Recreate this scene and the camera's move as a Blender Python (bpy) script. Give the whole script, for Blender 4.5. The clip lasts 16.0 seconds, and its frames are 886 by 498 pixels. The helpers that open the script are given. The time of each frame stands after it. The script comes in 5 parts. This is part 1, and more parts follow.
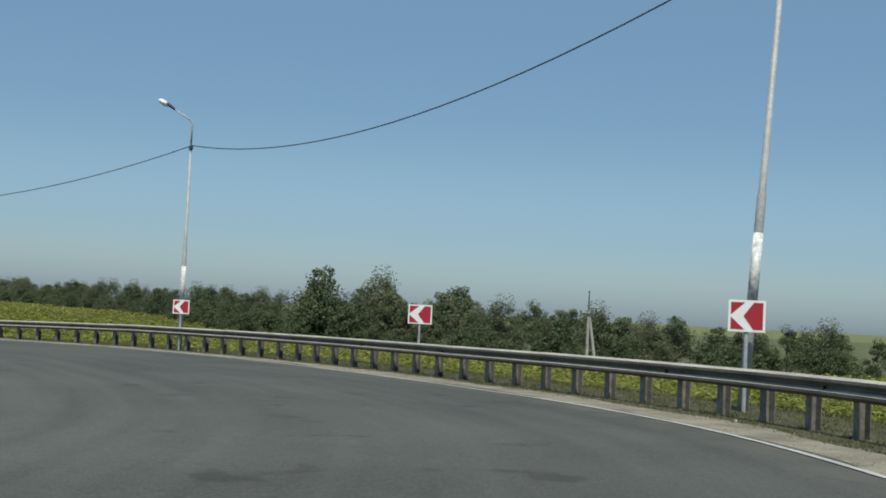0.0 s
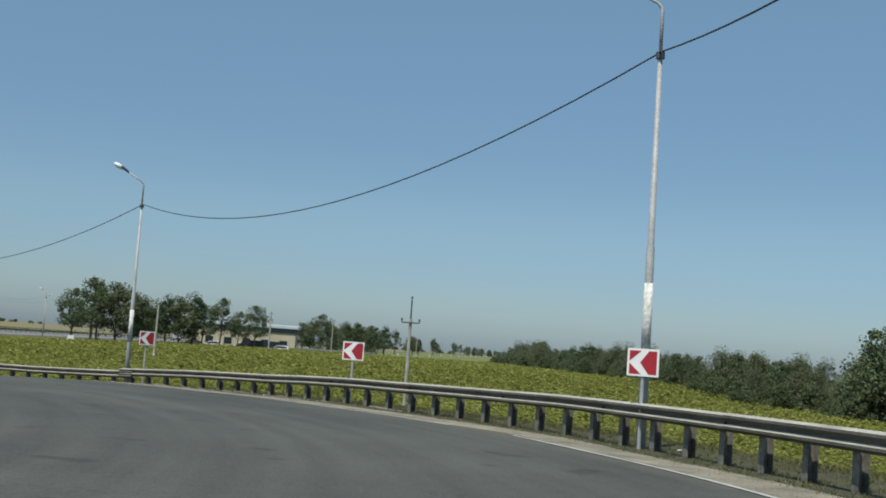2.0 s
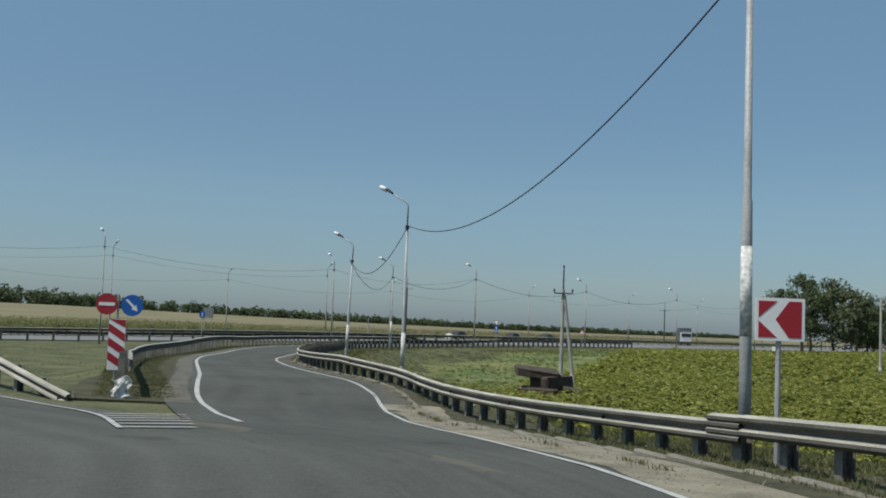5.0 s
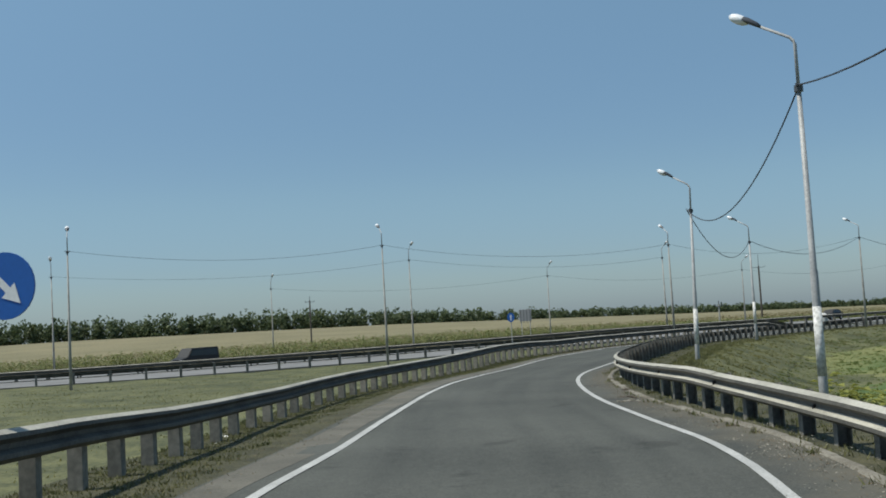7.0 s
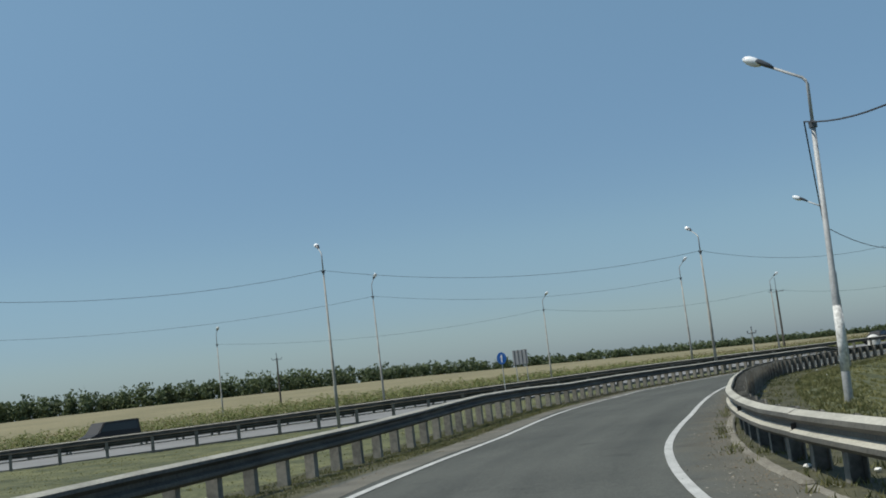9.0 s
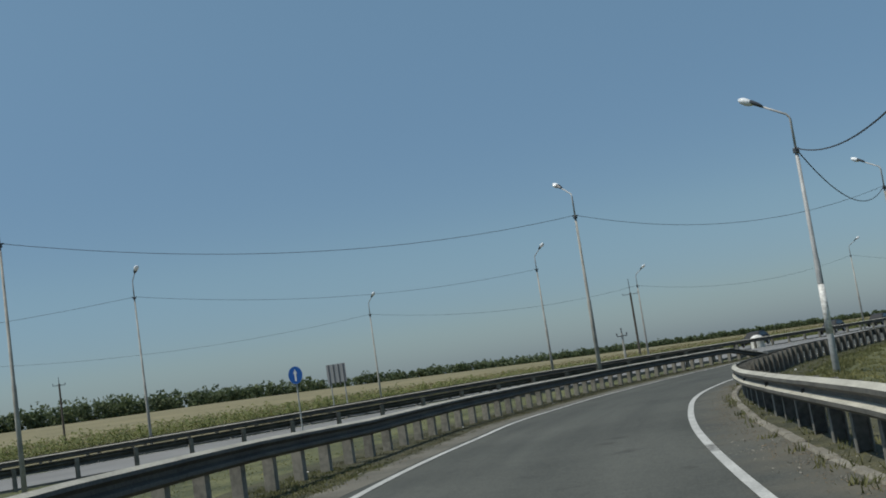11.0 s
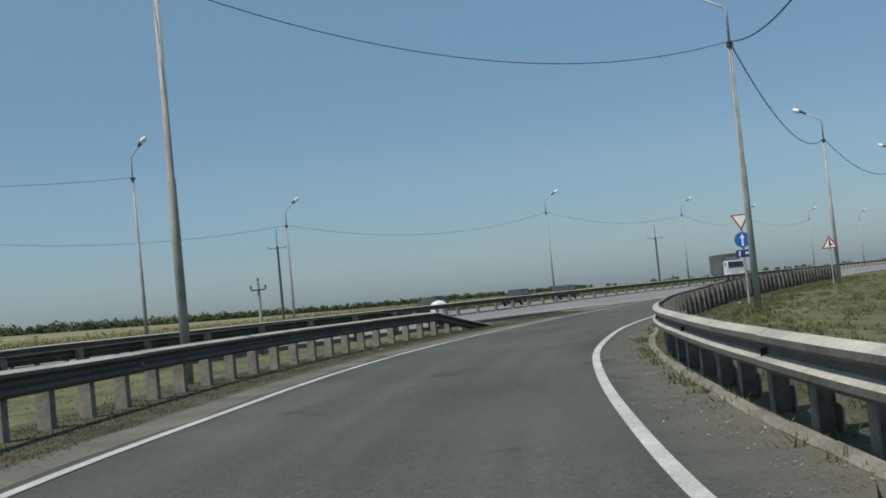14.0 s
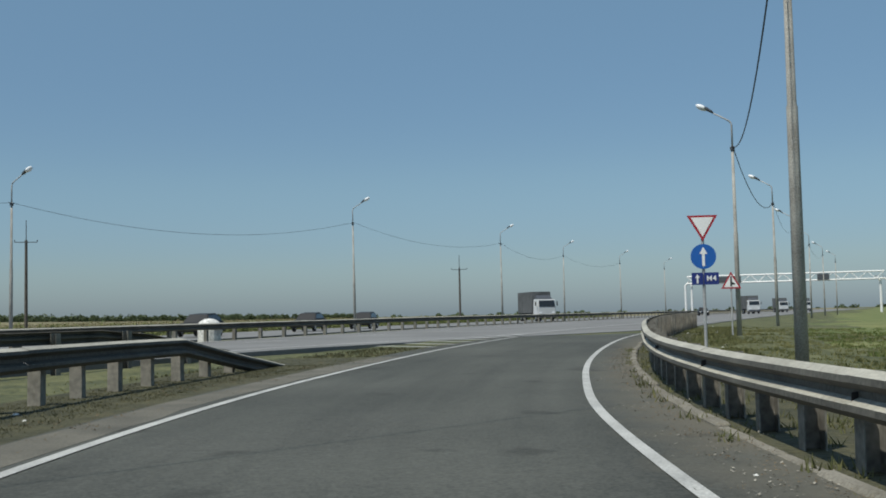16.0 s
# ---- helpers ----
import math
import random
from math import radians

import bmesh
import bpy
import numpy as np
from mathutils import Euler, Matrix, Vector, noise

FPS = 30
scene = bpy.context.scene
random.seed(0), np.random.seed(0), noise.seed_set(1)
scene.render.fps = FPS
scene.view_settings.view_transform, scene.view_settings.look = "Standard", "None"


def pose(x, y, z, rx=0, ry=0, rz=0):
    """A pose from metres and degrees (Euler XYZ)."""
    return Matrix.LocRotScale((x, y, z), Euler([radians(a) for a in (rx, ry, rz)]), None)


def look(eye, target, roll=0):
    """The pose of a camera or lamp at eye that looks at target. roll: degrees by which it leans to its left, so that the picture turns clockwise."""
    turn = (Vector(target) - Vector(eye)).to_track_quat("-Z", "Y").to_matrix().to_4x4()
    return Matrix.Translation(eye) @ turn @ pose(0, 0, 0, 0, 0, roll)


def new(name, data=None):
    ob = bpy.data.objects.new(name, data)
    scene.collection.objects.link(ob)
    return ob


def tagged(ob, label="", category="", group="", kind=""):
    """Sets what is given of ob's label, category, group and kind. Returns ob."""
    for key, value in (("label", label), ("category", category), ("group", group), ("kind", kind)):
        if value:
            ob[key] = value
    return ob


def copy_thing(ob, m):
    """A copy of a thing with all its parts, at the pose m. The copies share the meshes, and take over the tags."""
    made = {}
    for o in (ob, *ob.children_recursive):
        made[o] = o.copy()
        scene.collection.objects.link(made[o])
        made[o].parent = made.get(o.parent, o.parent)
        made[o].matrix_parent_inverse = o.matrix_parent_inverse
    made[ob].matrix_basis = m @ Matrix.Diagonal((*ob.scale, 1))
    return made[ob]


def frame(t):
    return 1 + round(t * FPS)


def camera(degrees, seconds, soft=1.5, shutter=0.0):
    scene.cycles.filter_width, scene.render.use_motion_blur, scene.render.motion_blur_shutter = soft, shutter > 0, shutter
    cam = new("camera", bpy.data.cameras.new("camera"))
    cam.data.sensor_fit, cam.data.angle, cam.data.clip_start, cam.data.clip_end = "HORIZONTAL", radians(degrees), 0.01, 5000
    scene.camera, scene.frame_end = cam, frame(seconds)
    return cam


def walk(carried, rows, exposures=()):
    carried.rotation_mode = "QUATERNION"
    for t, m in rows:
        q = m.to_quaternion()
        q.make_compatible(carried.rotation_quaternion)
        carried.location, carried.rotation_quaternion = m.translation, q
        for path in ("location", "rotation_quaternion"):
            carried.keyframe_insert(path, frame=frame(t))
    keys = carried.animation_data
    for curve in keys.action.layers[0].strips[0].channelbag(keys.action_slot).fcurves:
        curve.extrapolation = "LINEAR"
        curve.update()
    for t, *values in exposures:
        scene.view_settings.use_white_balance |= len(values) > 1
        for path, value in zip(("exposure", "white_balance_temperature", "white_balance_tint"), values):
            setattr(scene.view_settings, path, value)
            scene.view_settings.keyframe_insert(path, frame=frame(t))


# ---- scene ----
cam = camera(43.6, 16.0, soft=1.8)
PATH = [
    (0, (-40.844, 83.592, 3.229), (-39.890, 85.344, 3.344), 2.89),
    (0.5, (-38.143, 88.657, 3.159), (-37.352, 90.489, 3.260), 3.31),
    (1, (-35.999, 94.056, 3.051), (-35.448, 95.974, 3.155), 2.57),
    (1.5, (-34.369, 99.709, 2.960), (-34.058, 101.678, 3.090), 3.52),
    (2, (-33.275, 105.510, 2.874), (-33.230, 107.498, 3.057), 4.16),
    (2.5, (-32.752, 111.369, 2.727), (-32.919, 113.349, 2.917), 3.72),
    (3, (-32.893, 117.239, 2.671), (-33.257, 119.201, 2.773), 4.60),
    (3.5, (-33.704, 123.046, 2.561), (-34.257, 124.964, 2.651), 3.50),
    (4, (-35.181, 128.702, 2.483), (-35.945, 130.544, 2.612), 4.47),
    (4.5, (-37.229, 134.142, 2.393), (-38.224, 135.858, 2.619), 3.71),
    (5, (-39.777, 139.360, 2.229), (-40.927, 140.988, 2.367), 2.21),
    (5.2, (-40.989, 141.362, 2.147), (-42.196, 142.950, 2.258), 1.93),
    (7.5, (-60.386, 162.517, 1.726), (-62.018, 163.665, 1.861), -3.98),
    (8, (-64.514, 166.055, 1.550), (-66.169, 167.173, 1.651), -4.22),
    (8.5, (-68.595, 169.572, 1.394), (-70.214, 170.733, 1.581), -5.46),
    (11, (-88.728, 189.869, 1.311), (-90.092, 191.313, 1.541), -8.42),
    (11.5, (-92.057, 193.932, 1.269), (-93.343, 195.447, 1.498), -9.35),
    (12, (-95.112, 197.932, 1.198), (-96.323, 199.522, 1.263), -9.05),
    (12.5, (-97.881, 201.879, 1.090), (-99.020, 203.520, 1.174), -8.32),
    (13, (-100.477, 205.914, 1.031), (-101.551, 207.601, 1.018), -6.14),
    (13.5, (-102.908, 210.014, 1.007), (-103.881, 211.759, 1.088), -5.77),
    (14, (-105.196, 214.173, 0.990), (-106.064, 215.972, 1.084), -5.53),
    (14.5, (-107.346, 218.267, 0.959), (-108.151, 220.096, 1.028), -3.97),
    (15, (-109.218, 222.279, 0.961), (-109.881, 224.159, 1.126), -2.41),
    (15.5, (-110.823, 225.990, 0.944), (-111.405, 227.897, 1.104), -1.91),
    (16, (-112.136, 229.447, 0.967), (-112.646, 231.377, 1.087), -1.22),
]
walk(cam, [(t, look(eye, target, roll)) for t, eye, target, roll in PATH],
     [(0, 0.08), (1.5, 0.1), (2.5, 0.08), (3.5, 0.05), (4.5, 0.03), (5, -0.05), (7.5, 0.12), (8.5, 0.1), (10.8, -0.18), (11.5, -0.2), (12.5, -0.05), (14.0, 0.02), (15, 0.06), (16, -0.03)])

# ---- light ----
SUN_DIR = Vector((-0.36, -0.66, 1.38)).normalized()
world = bpy.data.worlds.new("world")
scene.world = world
world.use_nodes = True
wn = world.node_tree.nodes
wl = world.node_tree.links
sky = wn.new("ShaderNodeTexSky")
sky.sky_type = "NISHITA"
sky.sun_disc = False
sky.sun_elevation = math.asin(SUN_DIR.z)
sky.sun_rotation = math.atan2(SUN_DIR.x, SUN_DIR.y)
sky.air_density, sky.dust_density, sky.ozone_density, sky.altitude = 1.0, 0.7, 3.0, 0
tone = wn.new("ShaderNodeMix")
tone.data_type, tone.blend_type = "RGBA", "MULTIPLY"
tone.inputs[0].default_value = 1.0
tone.inputs[7].default_value = (0.86, 1.0, 1.02, 1)
wl.new(sky.outputs[0], tone.inputs[6])
place = wn.new("ShaderNodeTexCoord")
split = wn.new("ShaderNodeSeparateXYZ")
haze = wn.new("ShaderNodeValToRGB")
wl.new(place.outputs["Generated"], split.inputs[0])
wl.new(split.outputs[2], haze.inputs[0])
haze.color_ramp.interpolation = "EASE"
haze.color_ramp.elements[0].position, haze.color_ramp.elements[0].color = 0.0, (0.475, 0.595, 0.79, 1)
haze.color_ramp.elements[1].position, haze.color_ramp.elements[1].color = 0.42, (0.96, 1.05, 0.91, 1)
haze.color_ramp.elements.new(0.05).color = (0.54, 0.635, 0.73, 1)
haze.color_ramp.elements.new(0.13).color = (0.625, 0.71, 0.725, 1)
wl.new(haze.outputs[0], tone.inputs[7])
wl.new(tone.outputs[2], wn["Background"].inputs[0])
wn["Background"].inputs[1].default_value = 0.118
sun = new("sun", bpy.data.lights.new("sun", "SUN"))
sun.data.energy, sun.data.angle, sun.data.color = 4.2, radians(0.6), (1.0, 0.965, 0.85)
sun.matrix_world = look((0, 0, 60), Vector((0, 0, 60)) - SUN_DIR)


# ---- materials ----
def material(name, build):
    m = bpy.data.materials.new(name)
    m.use_nodes = True
    build(m.node_tree, m.node_tree.nodes["Principled BSDF"])
    return m


def grainy(name, dark, light, scale=3.0, fine=60.0, rough=0.85, bump=0.3, metal=0.0, dist=0.02, patch=0.5, spread=0.5):
    """Two scales of noise between two colours, with a fine bump."""
    def build(nt, bsdf):
        n, l = nt.nodes, nt.links
        geo = n.new("ShaderNodeNewGeometry")
        a = n.new("ShaderNodeTexNoise")
        a.inputs["Scale"].default_value, a.inputs["Detail"].default_value = scale, 5
        b = n.new("ShaderNodeTexNoise")
        b.inputs["Scale"].default_value, b.inputs["Detail"].default_value = fine, 3
        l.new(geo.outputs["Position"], a.inputs["Vector"])
        l.new(geo.outputs["Position"], b.inputs["Vector"])
        mix = n.new("ShaderNodeMix")
        mix.inputs[0].default_value = patch
        l.new(a.outputs[0], mix.inputs[2])
        l.new(b.outputs[0], mix.inputs[3])
        ramp = n.new("ShaderNodeValToRGB")
        ramp.color_ramp.elements[0].color = (*dark, 1)
        ramp.color_ramp.elements[1].color = (*light, 1)
        ramp.color_ramp.elements[0].position = 0.5 - 0.25 * spread
        ramp.color_ramp.elements[1].position = 0.5 + 0.25 * spread
        l.new(mix.outputs[0], ramp.inputs[0])
        l.new(ramp.outputs[0], bsdf.inputs["Base Color"])
        bsdf.inputs["Roughness"].default_value = rough
        bsdf.inputs["Metallic"].default_value = metal
        if bump:
            bp = n.new("ShaderNodeBump")
            bp.inputs["Strength"].default_value, bp.inputs["Distance"].default_value = bump, dist
            l.new(b.outputs[0], bp.inputs["Height"])
            l.new(bp.outputs[0], bsdf.inputs["Normal"])
    return material(name, build)


def leafy(name, dark, light, rough=0.6, through_light=0.3):
    """Leaves that differ from clump to clump."""
    def build(nt, bsdf):
        n, l = nt.nodes, nt.links
        geo = n.new("ShaderNodeNewGeometry")
        a = n.new("ShaderNodeTexNoise")
        a.inputs["Scale"].default_value = 0.25
        l.new(geo.outputs["Position"], a.inputs["Vector"])
        mix = n.new("ShaderNodeMix")
        mix.inputs[0].default_value = 0.55
        l.new(geo.outputs["Random Per Island"], mix.inputs[2])
        l.new(a.outputs[0], mix.inputs[3])
        ramp = n.new("ShaderNodeValToRGB")
        ramp.color_ramp.elements[0].color = (*dark, 1)
        ramp.color_ramp.elements[1].color = (*light, 1)
        ramp.color_ramp.elements[0].position, ramp.color_ramp.elements[1].position = 0.2, 0.8
        l.new(mix.outputs[0], ramp.inputs[0])
        l.new(ramp.outputs[0], bsdf.inputs["Base Color"])
        bsdf.inputs["Roughness"].default_value = rough
        tr = n.new("ShaderNodeBsdfTranslucent")
        l.new(ramp.outputs[0], tr.inputs["Color"])
        ms = n.new("ShaderNodeMixShader")
        ms.inputs[0].default_value = through_light
        l.new(bsdf.outputs[0], ms.inputs[1])
        l.new(tr.outputs[0], ms.inputs[2])
        l.new(ms.outputs[0], n["Material Output"].inputs["Surface"])
    return material(name, build)


def plain(name, colour, rough=0.5, metal=0.0, wear=0.12):
    dark = tuple(c * (1 - wear) for c in colour)
    return grainy(name, dark, colour, 2.0, 25.0, rough, 0.05, metal)


def asphalt(name, dark, light, tracks):
    """Worn asphalt: stone grain, wear drawn out along the road, patches and dark stains."""
    def build(nt, bsdf):
        n, l = nt.nodes, nt.links
        uv = n.new("ShaderNodeUVMap")
        geo = n.new("ShaderNodeNewGeometry")

        def noise(vec, scale, detail, stretch_v=None):
            t = n.new("ShaderNodeTexNoise")
            t.inputs["Scale"].default_value, t.inputs["Detail"].default_value = scale, detail
            if stretch_v:
                m = n.new("ShaderNodeMapping")
                m.inputs["Scale"].default_value = stretch_v
                l.new(vec, m.inputs["Vector"])
                vec = m.outputs[0]
            l.new(vec, t.inputs["Vector"])
            return t.outputs[0]

        def math_node(op, a, b):
            m = n.new("ShaderNodeMath")
            m.operation = op
            for k, v in enumerate((a, b)):
                if isinstance(v, (int, float)):
                    m.inputs[k].default_value = v
                else:
                    l.new(v, m.inputs[k])
            return m.outputs[0]
        grain = noise(geo.outputs["Position"], 38.0, 3)
        coarse = noise(geo.outputs["Position"], 9.0, 2)
        patch = noise(geo.outputs["Position"], 0.22, 4)
        streak = noise(uv.outputs[0], 1.0, 4, (1.5, 0.07, 1.0))
        a = math_node("MULTIPLY", grain, 0.52)
        a = math_node("ADD", a, math_node("MULTIPLY", coarse, 0.14))
        a = math_node("ADD", a, math_node("MULTIPLY", patch, 0.3))
        a = math_node("ADD", a, math_node("MULTIPLY", streak, tracks))
        ramp = n.new("ShaderNodeValToRGB")
        ramp.color_ramp.elements[0].color, ramp.color_ramp.elements[1].color = (*dark, 1), (*light, 1)
        mid = 0.48 + tracks / 2
        ramp.color_ramp.elements[0].position, ramp.color_ramp.elements[1].position = mid - 0.15, mid + 0.15
        l.new(a, ramp.inputs[0])
        spot = n.new("ShaderNodeValToRGB")
        spot.color_ramp.elements[0].position, spot.color_ramp.elements[1].position = 0.30, 0.36
        spot.color_ramp.elements[0].color, spot.color_ramp.elements[1].color = (0.62, 0.62, 0.62, 1), (1, 1, 1, 1)
        l.new(noise(geo.outputs["Position"], 0.9, 3), spot.inputs[0])
        mul = n.new("ShaderNodeMix")
        mul.data_type, mul.blend_type = "RGBA", "MULTIPLY"
        mul.inputs[0].default_value = 0.8
        l.new(ramp.outputs[0], mul.inputs[6])
        l.new(spot.outputs[0], mul.inputs[7])
        # dust gathered towards the kerb side
        sep = n.new("ShaderNodeSeparateXYZ")
        l.new(uv.outputs[0], sep.inputs[0])
        edge = math_node("SUBTRACT", 1.0, sep.outputs[0])
        edge = math_node("ADD", edge, math_node("MULTIPLY", math_node("SUBTRACT", noise(geo.outputs["Position"], 1.3, 5), 0.5), 1.7))
        clamp = n.new("ShaderNodeClamp")
        l.new(math_node("MULTIPLY", edge, 0.75), clamp.inputs[0])
        clamp.inputs["Max"].default_value = 0.8
        dust = n.new("ShaderNodeMix")
        dust.data_type = "RGBA"
        l.new(clamp.outputs[0], dust.inputs[0])
        l.new(mul.outputs[2], dust.inputs[6])
        dust.inputs[7].default_value = (0.118, 0.108, 0.085, 1)
        l.new(dust.outputs[2], bsdf.inputs["Base Color"])
        bsdf.inputs["Roughness"].default_value = 0.93
        bsdf.inputs["Specular IOR Level"].default_value = 0.3
        bp = n.new("ShaderNodeBump")
        bp.inputs["Strength"].default_value, bp.inputs["Distance"].default_value = 0.5, 0.01
        l.new(grain, bp.inputs["Height"])
        l.new(bp.outputs[0], bsdf.inputs["Normal"])
    return material(name, build)


ASPHALT = asphalt("asphalt", (0.038, 0.041, 0.038), (0.098, 0.102, 0.092), 0.3)
DUSTY = grainy("dusty_asphalt", (0.062, 0.06, 0.05), (0.148, 0.139, 0.114), 0.9, 30.0, 0.95, 0.5, 0, 0.012, 0.45, 0.6)
VERGE = grainy("trampled_verge", (0.024, 0.026, 0.012), (0.078, 0.073, 0.036), 1.4, 14.0, 0.95, 0.9, 0, 0.04, 0.5, 0.5)
HW_ASPHALT = grainy("pale_asphalt", (0.13, 0.13, 0.13), (0.2, 0.2, 0.2), 0.2, 30.0, 0.85, 0.3, 0, 0.01, 0.5)
PAINT = grainy("road_paint", (0.25, 0.25, 0.24), (0.56, 0.56, 0.54), 1.5, 38.0, 0.6, 0.1, 0, 0.01, 0.6, 0.7)
DIRT = grainy("sandy_dirt", (0.115, 0.103, 0.075), (0.29, 0.265, 0.2), 1.3, 30.0, 0.95, 0.6, 0, 0.02, 0.5)
DRYGRASS = grainy("dry_grass", (0.038, 0.046, 0.017), (0.125, 0.128, 0.054), 0.45, 7.0, 0.95, 0.8, 0, 0.06, 0.5, 0.42)
GREENGRASS = grainy("green_grass", (0.055, 0.1, 0.022), (0.19, 0.185, 0.07), 0.2, 6.0, 0.95, 0.8, 0, 0.06, 0.5, 0.4)
CROPSOIL = grainy("crop_ground", (0.07, 0.10, 0.02), (0.2, 0.22, 0.05), 0.3, 5.0, 0.95, 0.8, 0, 0.1, 0.5)
WHEAT = grainy("ripe_field", (0.12, 0.11, 0.055), (0.215, 0.187, 0.105), 0.04, 2.0, 0.95, 0.5, 0, 0.1, 0.6)
# Beam steel for the upward slopes: their sunlight is put into the colour.
RAILSTEEL = grainy("lit_galvanised_steel", (0.25, 0.24, 0.205), (0.44, 0.425, 0.37), 1.1, 26.0, 0.7, 0.1, 0.0, 0.005, 0.5)
POSTSTEEL = grainy("weathered_post_steel", (0.1, 0.095, 0.082), (0.22, 0.21, 0.185), 3.0, 14.0, 0.7, 0.1, 0.0)
# Paler copy of POSTSTEEL: light on the left posts is put into the colour.
PALEPOST = grainy("pale_post_steel", (0.14, 0.13, 0.108), (0.27, 0.25, 0.21), 2.0, 12.0, 0.7, 0.1, 0.0)
POLESTEEL = grainy("pole_steel", (0.26, 0.27, 0.28), (0.42, 0.425, 0.43), 2.5, 22.0, 0.55, 0.08, 0.0)
SOIL = grainy("dark_soil", (0.045, 0.036, 0.026), (0.14, 0.115, 0.08), 1.6, 22.0, 0.95, 0.8, 0, 0.03, 0.5)
# Dark copy of the beam steel: shade on the faces is painted in.
RAILSHADE = grainy("shaded_steel", (0.042, 0.04, 0.033), (0.11, 0.104, 0.088), 1.3, 24.0, 0.7, 0.1, 0.0, 0.005, 0.5)
WHITEWASH = grainy("peeling_whitewash", (0.36, 0.36, 0.35), (0.8, 0.79, 0.77), 5.0, 14.0, 0.85, 0.3, 0, 0.004, 0.6, 0.5)
CONCRETE = grainy("concrete", (0.22, 0.21, 0.19), (0.42, 0.41, 0.38), 1.6, 40.0, 0.9, 0.5, 0, 0.01)
KERBSTONE = grainy("grimy_kerb", (0.095, 0.085, 0.065), (0.25, 0.235, 0.2), 1.2, 36.0, 0.95, 0.6, 0, 0.015, 0.5, 0.7)
CABLE = plain("black_cable", (0.03, 0.03, 0.035), 0.7)
WOODPOLE = grainy("creosoted_wood", (0.05, 0.043, 0.037), (0.12, 0.105, 0.09), 3.0, 40.0, 0.9, 0.3)
LAMPGREY = plain("lamp_grey", (0.07, 0.075, 0.085), 0.4)
# Near-white: the bright reflection on the glass is put into the colour.
LAMPGLASS = plain("lamp_lens", (0.85, 0.87, 0.9), 0.12)
RED = plain("sign_red", (0.36, 0.018, 0.03), 0.45)
WHITE = plain("sign_white", (0.8, 0.8, 0.8), 0.45)
BLUE = plain("sign_blue", (0.012, 0.11, 0.42), 0.45)
DARKBLUE = plain("sign_dark_blue", (0.014, 0.03, 0.18), 0.45)
BLACK = plain("sign_black", (0.015, 0.015, 0.017), 0.5)
SIGNBACK = plain("sign_back_grey", (0.3, 0.3, 0.3), 0.5, 0.3)


# ---- helpers ----
def mesh(name, verts, faces, mats, parent=None, label="", index=None, smooth=False):
    me = bpy.data.meshes.new(name)
    me.from_pydata([tuple(v) for v in verts], [], faces)
    for m in mats if isinstance(mats, (list, tuple)) else [mats]:
        me.materials.append(m)
    if index is not None:
        me.polygons.foreach_set("material_index", index)
    if smooth:
        me.polygons.foreach_set("use_smooth", [True] * len(me.polygons))
    me.update()
    ob = new(name, me)
    if parent is not None:
        ob.parent = parent
    if label:
        tagged(ob, label)
    return ob


def part(name, bm, mat, parent, label="", smooth=False):
    me = bpy.data.meshes.new(name)
    bm.to_mesh(me)
    bm.free()
    me.materials.append(mat)
    if smooth:
        me.polygons.foreach_set("use_smooth", [True] * len(me.polygons))
    ob = new(name, me)
    ob.parent = parent
    if label:
        tagged(ob, label)
    return ob


def thing(name, m, label, category, group="", kind=""):
    ob = new(name)
    ob.empty_display_size = 0.3
    ob.matrix_world = m
    return tagged(ob, label, category, group, kind)


def box(bm, size, at=(0, 0, 0), turn=None, bevel=0.0):
    m = Matrix.Translation(at) @ (turn if turn else Matrix()) @ Matrix.Diagonal((*size, 1))
    got = bmesh.ops.create_cube(bm, size=1, matrix=m)["verts"]
    if bevel:
        edges = {e for v in got for e in v.link_edges}
        bmesh.ops.bevel(bm, geom=list(edges), offset=bevel, segments=1, affect="EDGES")
    return bm


def tube(bm, points, radii, sides=10, caps=True):
    """A round bar through points, with a radius at each."""
    pts = [Vector(p) for p in points]
    rings = []
    for i, p in enumerate(pts):
        d = (pts[min(i + 1, len(pts) - 1)] - pts[max(i - 1, 0)]).normalized()
        a = d.orthogonal().normalized() if abs(d.z) < 0.99 else Vector((1, 0, 0))
        if abs(d.z) < 0.99:
            a = d.cross(Vector((0, 0, 1))).normalized()
        b = d.cross(a).normalized()
        r = radii[i] if isinstance(radii, (list, tuple)) else radii
        rings.append([bm.verts.new(p + r * (math.cos(2 * math.pi * k / sides) * a + math.sin(2 * math.pi * k / sides) * b)) for k in range(sides)])
    for r0, r1 in zip(rings, rings[1:]):
        for k in range(sides):
            bm.faces.new((r0[k], r0[(k + 1) % sides], r1[(k + 1) % sides], r1[k]))
    if caps:
        bm.faces.new(rings[0][::-1])
        bm.faces.new(rings[-1])
    return bm


def plate(bm, outline, thick, y=0.0):
    """A flat plate standing in the xz plane, facing -y."""
    front = [bm.verts.new((x, y, z)) for x, z in outline]
    back = [bm.verts.new((x, y + thick, z)) for x, z in outline]
    n = len(outline)
    bm.faces.new(front)
    bm.faces.new(back[::-1])
    for i in range(n):
        bm.faces.new((front[i], back[i], back[(i + 1) % n], front[(i + 1) % n]))
    bmesh.ops.recalc_face_normals(bm, faces=bm.faces)
    return bm


